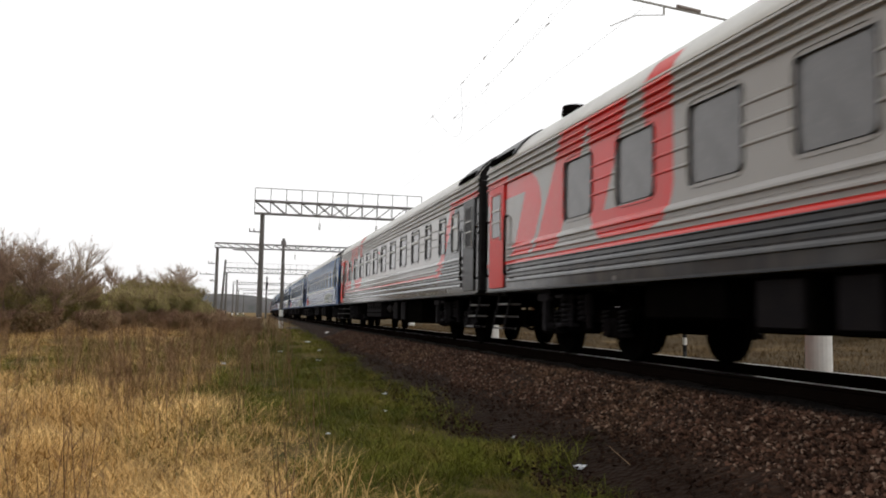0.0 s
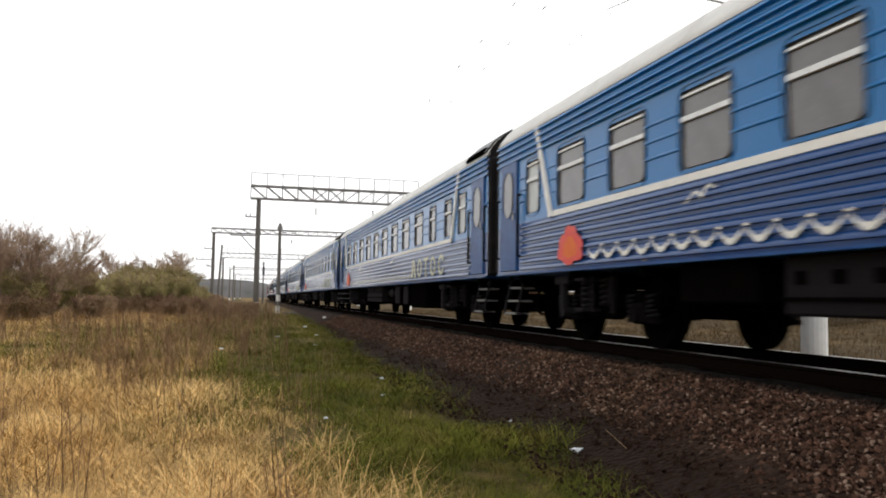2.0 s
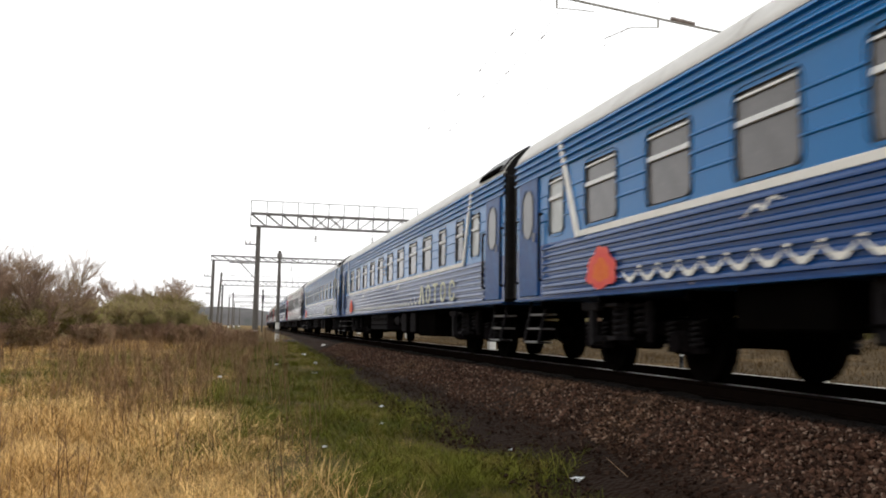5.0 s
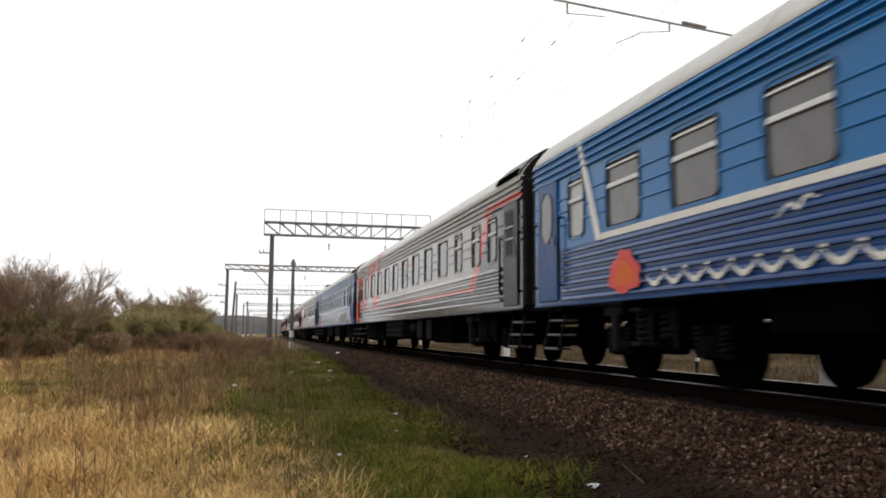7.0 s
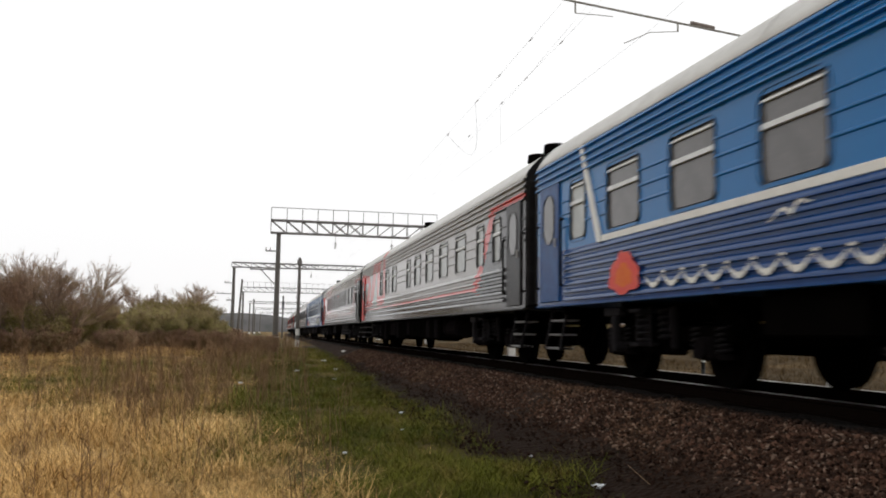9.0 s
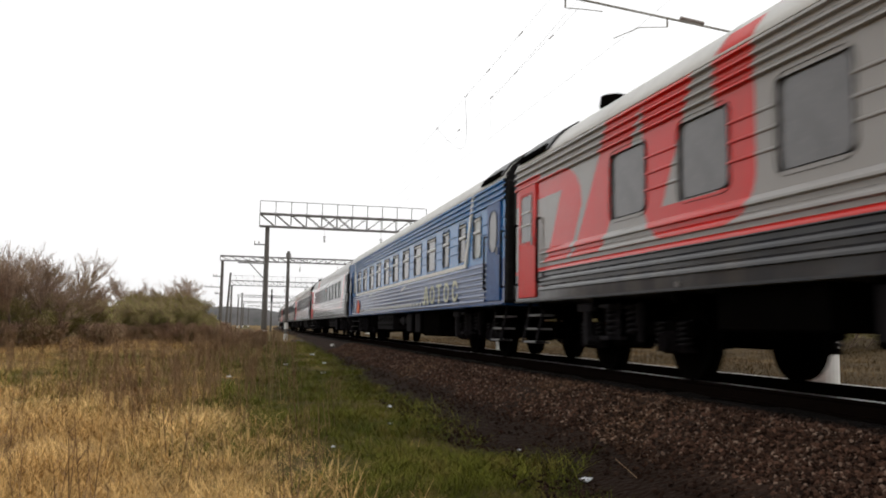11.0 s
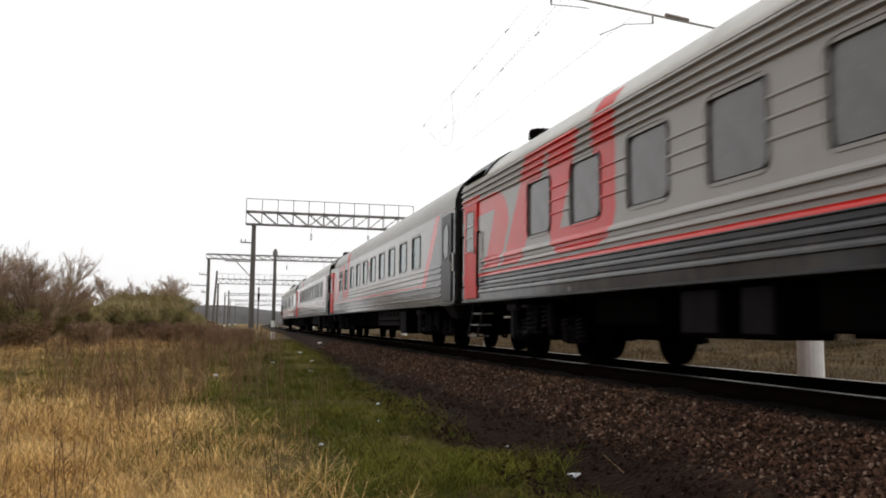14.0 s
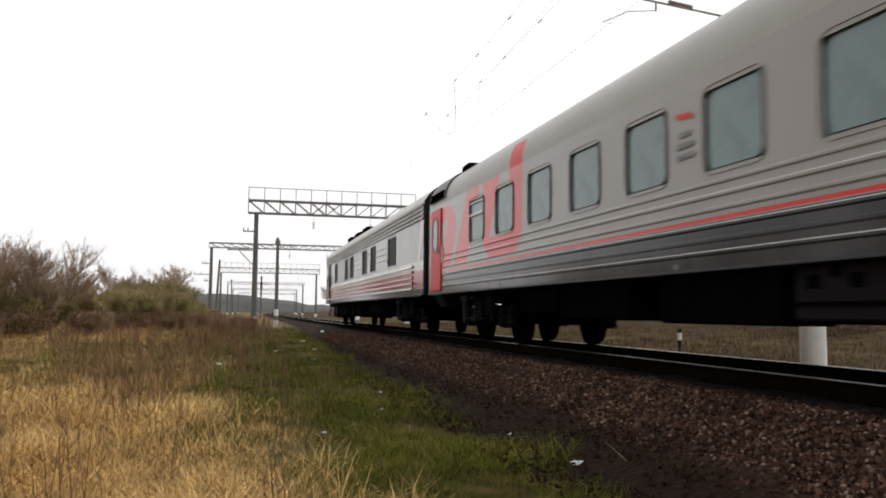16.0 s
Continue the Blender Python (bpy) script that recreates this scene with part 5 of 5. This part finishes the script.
for dx, z in ((-0.25, 7.35), (0.5, 7.35)):
    pts = [(line_x(y) + dx + 0.012 * (y - 20), y, z - 0.012 * (y - 22) + 0.0006 * (y - 22) ** 2) for y in (13, 18, 23, 30, 40, 52, 66)]
    w = wire("feeder_wire", "dark feeder wire with small insulators", pts, 0.0028)
    for y in (17.5, 20.2, 22.5, 26.5):
        part("insulator", rod(bmesh.new(), (line_x(y) + dx + 0.012 * (y - 20), y - 0.12, z - 0.012 * (y - 22)), (line_x(y) + dx + 0.012 * (y - 20), y + 0.12, z - 0.012 * (y - 22)), 0.013, n=8), M["porcelain"], w, "small dark insulator")

# loop of jumper cable between the feeders
pts = [(6.0 + 0.9 * math.sin(a) * 0.5, 22.5 + a * 1.2, 7.3 - 1.1 * math.sin(a)) for a in np.linspace(0, math.pi, 12)]
wire("jumper_cable", "slack jumper cable hanging between the overhead wires", pts, 0.004)

# ---- posts, slabs and litter by the track ----
mk = thing("marker_post", "short black marker post with white band behind the track", "marker post")
x, y = 10.84, 18.5
g = ground_z(x, y)
part("shaft", rod(bmesh.new(), (x, y, g - 0.1), (x, y, 0.25), 0.05, n=10), M["black"], mk)
part("white_band", rod(bmesh.new(), (x, y, -0.02), (x, y, 0.16), 0.053, n=10), M["limewash"], mk, "white painted band")
pc = thing("picket_post", "stout whitewashed distance post behind the track", "post")
x, y = 10.28, 32.4
part("shaft", box(bmesh.new(), (x - 0.15, y - 0.12, ground_z(x, y) - 0.1), (x + 0.15, y + 0.12, 0.75), 0.03), M["limewash"], pc)
part("board", box(bmesh.new(), (x - 0.22, y - 0.03, 0.75), (x + 0.22, y + 0.03, 1.05), 0.02), M["limewash"], pc, "small white board")
for x, y, w, lab in ((4.45, 40, 0.32, "pale concrete slab lying on the ballast shoulder"), (3.3, 52, 0.4, "dark lump of broken concrete by the pole")):
    bm = box(bmesh.new(), (x - w, y - 0.35, -0.5), (x + w, y + 0.35, -0.30), 0.05)
    me = mesh_of(bm, "concrete_slab")
    me.materials.append(M["limewash" if y < 45 else "mast"])
    tagged(new("concrete_slab", me), lab, "concrete slab")


def scrap(x, y, w, seed):
    """A crumpled sheet of litter."""
    q = random.Random(seed)
    bm = bmesh.new()
    bmesh.ops.create_grid(bm, x_segments=5, y_segments=5, size=w / 2)
    for v in bm.verts:
        v.co.z += q.uniform(0, w * 0.35)
        v.co.x += q.uniform(-w, w) * 0.08
        v.co.y *= 0.7
    bmesh.ops.solidify(bm, geom=bm.faces[:], thickness=0.004)
    me = mesh_of(bm, "litter_scrap")
    me.materials.append(M["paper"])
    ob = tagged(new("litter_scrap", me), "crumpled white paper scrap lying in the grass", "litter", "litter by the track")
    ob.matrix_basis = pose(x, y, max(ground_z(x, y), ballast_z(x - line_x(y)) if x - line_x(y) > -3.1 else -9) + 0.05, 0, 0, q.uniform(0, 360))


for i, (x, y, w) in enumerate(((2.98, 6.85, 0.12), (3.02, 8.7, 0.09), (2.12, 22.3, 0.13), (-0.3, 20.8, 0.14), (2.6, 27.0, 0.14), (1.3, 26, 0.12), (2.7, 33, 0.16), (2.0, 11.2, 0.07), (2.4, 13.5, 0.08), (1.0, 9.1, 0.06))):
    scrap(x, y, w, i)
# a thin dry stem leaning at the edge of the stones
st = new("dry_stem", mesh_of(rod(bmesh.new(), (3.2, 5.6, ground_z(3.2, 5.6)), (3.28, 6.9, -0.55), 0.004, 0.002, 5), "dry_stem"))
st.data.materials.append(STALK)
tagged(st, "long dry stem leaning over the stones", "stem")


# ---- shrubs and trees ----
def grow(seed, height, spread, stems, levels=4, up=0.75, split=3):
    """Segments (a, b, ra, rb) of a branching shrub or tree."""
    q = random.Random(seed)
    segs, tips, ends = [], [], []

    def limb(p, d, length, r, level):
        n = 3
        for i in range(n):
            d = (d + Vector((q.gauss(0, 0.16), q.gauss(0, 0.16), q.gauss(0.04, 0.1)))).normalized()
            e = p + d * (length / n)
            segs.append((p, e, r, r * 0.82))
            r *= 0.82
            p = e
            if level < levels and (i > 0 or level > 0):
                for _ in range(split - 1 if i < n - 1 else split):
                    side = Vector((q.gauss(0, 1), q.gauss(0, 1), q.gauss(0.35, 0.5))).normalized()
                    limb(p, (d * up + side * (1 - up) * 2).normalized(), length * q.uniform(0.45, 0.72), r * 0.6, level + 1)
        tips.append((p, d))
    for _ in range(stems):
        a = q.uniform(0, 6.3)
        base = Vector((math.cos(a), math.sin(a), 0)) * q.uniform(0, spread * 0.35)
        lean = Vector((math.cos(a) * spread * 0.35, math.sin(a) * spread * 0.35, 1)).normalized()
        ends.append(len(segs))
        limb(base, lean, height * q.uniform(0.4, 0.6), 0.012 * height, 0)
    return segs, tips, ends


def tubes(segs, sides):
    vs, fs = [], []
    for a, b, ra, rb in segs:
        q = (b - a).to_track_quat("Z", "Y")
        n = len(vs)
        for p, r in ((a, ra), (b, rb)):
            for i in range(sides):
                t = 6.2832 * i / sides
                vs.append(tuple(p + q @ Vector((r * math.cos(t), r * math.sin(t), 0))))
        for i in range(sides):
            j = (i + 1) % sides
            fs.append((n + i, n + j, n + sides + j, n + sides + i))
    return vs, fs


def raw(name, vs, fs, mat):
    me = bpy.data.meshes.new(name)
    me.from_pydata(vs, [], fs)
    me.materials.append(mat)
    return me


BARK = plain("grey_brown_bark", (0.19, 0.14, 0.115), 0.9, 0, (0.15, 0.115, 0.095), 0.5, 5)
TWIG = straw_mat("fine_twigs", (0.29, 0.205, 0.155), (0.32, 0.24, 0.155), (0.22, 0.145, 0.12))
RUSSET = straw_mat("dark_russet_twigs", (0.29, 0.18, 0.14), (0.33, 0.215, 0.15), (0.20, 0.125, 0.105))
BUD = straw_mat("olive_buds", (0.24, 0.16, 0.10), (0.20, 0.15, 0.075), (0.25, 0.15, 0.10))
LEAF = straw_mat("young_leaves", (0.245, 0.205, 0.08), (0.20, 0.185, 0.06), (0.28, 0.20, 0.11))


def shrub(name, label, category, seed, height, spread, stems, leafy, leaf_mat, levels=4, twig=0.010, group="bushes on the meadow", up=0.75, twigs=None):
    segs, tips, starts = grow(seed, height, spread, stems, levels, up)
    f = height / max(b.z for a, b, ra, rb in segs)
    segs, tips = [(a * f, b * f, ra * f, rb * f) for a, b, ra, rb in segs], [(p * f, d) for p, d in tips]
    q = random.Random(seed + 100)
    thin = [(a, b, max(twig, ra), max(twig * 0.7, rb)) for a, b, ra, rb in segs if ra <= 0.0035 * height]
    th = thing(name, label, category, group)
    for a, b in zip(starts, starts[1:] + [len(segs)]):
        limbs = [s for s in segs[a:b] if s[2] > 0.0035 * height]
        part("trunk" if name == "tree" else "stem", raw("stem", *tubes(limbs, 5), BARK), None, th, "bare grey-brown stem with its branches")
    t = part("brushwood", raw("brushwood", *tubes(thin, 3), twigs or TWIG), None, th, "dense fine bare twigs")
    tagged(t, kind="stuff")
    vs, fs = [], []
    for p, d in tips:
        for _ in range(leafy):
            c = p + Vector((q.gauss(0, 0.09), q.gauss(0, 0.09), q.gauss(-0.06, 0.07)))
            s = q.uniform(0.018, 0.045)
            u = Vector((q.gauss(0, 1), q.gauss(0, 1), q.gauss(0, 1))).normalized()
            w = u.orthogonal().normalized()
            n = len(vs)
            vs += [tuple(c - u * s), tuple(c + w * s * 0.6), tuple(c + u * s), tuple(c - w * s * 0.6)]
            fs.append((n, n + 1, n + 2, n + 3))
    if leafy:
        t = part("foliage", raw("foliage", vs, fs, leaf_mat), None, th, "small opening buds and leaves")
        tagged(t, kind="stuff")
    return th


def stand(th, x, y, s=1.0, turn_z=0.0, sink=0.1, first=[]):
    m = Matrix.LocRotScale((x, y, ground_z(x, y) - sink), Euler((0, 0, radians(turn_z))), None)
    if th.name not in first:
        first.append(th.name)
        th.matrix_basis = m
        th.scale = (s, s, s)
        return th
    ob = copy_thing(th, m)
    ob.scale = (s, s, s)
    return ob


big = shrub("bush", "tall bare spring bush with grey-brown twigs on the meadow", "bush", 1, 5.0, 2.4, 6, 0, BUD, 4, 0.006, up=0.84)
wide = shrub("bush", "broad olive-brown bush with opening buds on the meadow", "bush", 2, 2.7, 3.6, 7, 3, LEAF, 4, 0.006)
low = shrub("bush", "low dark reddish-brown thicket of bare twigs", "bush", 3, 1.45, 2.6, 9, 1, BUD, 4, 0.006, twigs=RUSSET)
tree = shrub("tree", "slender bare tree with a rounded twiggy crown", "tree", 4, 6.4, 0.3, 1, 1, LEAF, 4, 0.013, "trees by the line", 0.78)
rnd = random.Random(77)
for x, y, s, t in ((-9.4, 38, 1.0, big), (-8.6, 40, 0.88, big), (-11.6, 39, 1.0, big), (-13.8, 42, 1.0, big), (-8.6, 43, 1.0, wide), (-11.0, 42, 1.0, wide), (-16.5, 44, 1.1, big), (-19, 47, 1.1, wide), (-14.5, 39, 1.0, wide),
                  (-9.8, 36.5, 0.9, low), (-7.8, 37.5, 1.0, low), (-12, 36.5, 1.0, low), (-6.2, 38.5, 0.9, low), (-14, 37.5, 1.0, low),
                  (-5.6, 52, 0.95, wide), (-4.2, 51, 0.85, wide), (-5.6, 57, 1.2, wide), (-3.4, 55, 0.7, wide), (-2.6, 50, 0.5, wide), (-3.0, 60, 0.6, wide), (-2.0, 66, 0.4, wide),
                  (-4.6, 47.5, 0.9, low), (-2.6, 46, 0.85, low), (-1.2, 47, 0.8, low), (-0.2, 44, 0.7, low), (0.6, 47, 0.65, low), (-1.6, 52, 0.9, low), (-0.6, 42, 0.55, low), (0.9, 41, 0.45, low), (-3.8, 44, 0.7, low),
                  (-6.3, 84, 0.95, tree), (-8.3, 38.5, 0.9, wide), (-12.7, 40, 1.1, wide), (-7.6, 40.5, 0.75, wide), (-15.4, 41, 1.1, wide), (-17.5, 42, 1.1, big), (-6.2, 53.5, 0.8, wide), (-4.8, 54, 1.1, wide), (-3.0, 52.5, 0.7, wide), (-1.6, 58, 0.4, wide), (-1.0, 62, 0.35, wide), (-4.2, 49, 0.9, wide),
                  (-9.6, 56, 0.45, big), (-8.4, 55, 0.42, big), (-7.2, 56, 0.48, big), (-6.4, 55, 1.0, wide), (-8.8, 57, 0.7, wide), (-7.6, 54, 0.72, wide), (-5.2, 56, 1.15, wide), (-10.4, 58, 0.9, wide), (-9.2, 53, 0.7, low), (-7.4, 52, 0.9, low), (-6.6, 50, 0.8, wide), (-5.8, 48, 0.8, low)):
    stand(t, x, y, s, rnd.uniform(0, 360))
for i in range(16):
    stand(rnd.choice((wide, big, wide)), -10 - i * 4.5 + rnd.uniform(-2, 2), 105 + rnd.uniform(-15, 45), rnd.uniform(1.0, 1.5), rnd.uniform(0, 360))
for i in range(9):
    stand(wide, -0.075 * (75 + i * 13) - rnd.uniform(0, 5), 75 + i * 13, rnd.uniform(0.7, 1.0), rnd.uniform(0, 360))
# the thicket goes on along the meadow's edge beside and behind the viewer
for i in range(26):
    a, d = radians(-27 - i * 6.0), 33 + rnd.uniform(-4, 7)
    stand((big, wide, big)[i % 3], d * math.sin(a), d * math.cos(a), rnd.uniform(1.25, 1.7), rnd.uniform(0, 360))
# thicket and trees on the bank beyond the track
for i in range(26):
    y = 20 + i * 9 + rnd.uniform(-3, 3)
    x = line_x(y) + 16 + rnd.uniform(0, 14) + 0.04 * y
    stand(rnd.choice((wide, big, low, wide)), x, y, rnd.uniform(0.8, 1.3), rnd.uniform(0, 360))
for x, y, s in ((24, 190, 1.1), (27, 205, 1.2), (31, 215, 1.3), (36, 200, 1.2), (29, 235, 1.2), (40, 220, 1.2)):
    stand(tree, x, y, s, rnd.uniform(0, 360))

BANK = straw_mat("dull_bank_grass", (0.085, 0.050, 0.018), (0.042, 0.027, 0.010), (0.027, 0.020, 0.008), 0.6)
# dry tussocks on the bank beyond the track
bank = []
for _ in range(5200):
    y = 4 + 66 * rnd.random() ** 1.5
    x = line_x(y) + rnd.uniform(3.4, 22)
    s = rnd.uniform(0.8, 1.6)
    bank.append(turn(0, 0, rnd.uniform(0, 6.3), (s, s, s), (x, y, ground_z(x, y) - 0.02)))
scatter("bank_grass", "dull yellow dead grass on the bank beyond the track", "grass", bank, tuft(12, 0.15, 0.3, 0.005, 77), BANK)

# wooded ridge on the horizon
vs, fs, n = [], [], 121
for i in range(n):
    a = -60 + 120 * i / (n - 1)
    x, y = 950 * math.sin(radians(a)), 950 * math.cos(radians(a))
    h = 13 + 9 * noise.noise((a * 0.12, 1.7, 0)) + 3.0 * noise.noise((a * 0.9, 4, 0)) + 1.6 * noise.noise((a * 3.1, 9, 0))
    h *= 0.45 + 0.75 * math.exp(-((a + 2.5) / 9) ** 2) + 0.25 * rise(5, 40, a)
    for q, zz in ((0.96, -1.5), (0.98, h * 0.55), (1.0, h), (1.03, h * 0.5), (1.06, -2)):
        vs.append((x * q, y * q, zz))
for i in range(n - 1):
    for j in range(4):
        fs.append((i * 5 + j, i * 5 + j + 1, i * 5 + 5 + j + 1, i * 5 + 5 + j))
kr = Mat("hazy_woodland", (0.095, 0.09, 0.092), 1.0)
kr.mix(kr.ramp(kr.noise(0.05, 6), 0.4, 0.7), (0.055, 0.058, 0.055))
me = raw("far_ridge", vs, fs, kr.m)
shade_soft(me)
tagged(new("backdrop", me), "low wooded ridge far off on the horizon", "hill", kind="structure")



# ---- what moves ----
def motions():
    for k, car in TRAIN:
        rows = []
        for i in range(33):
            t = i * 0.5
            y = coupling(k, t) + PITCH / 2
            rows.append((t, pose(line_x(y), y, 0, 0, 0, -math.degrees(math.atan(2 * BEND * max(0.0, y))))))
        walk(car, rows)


motions()
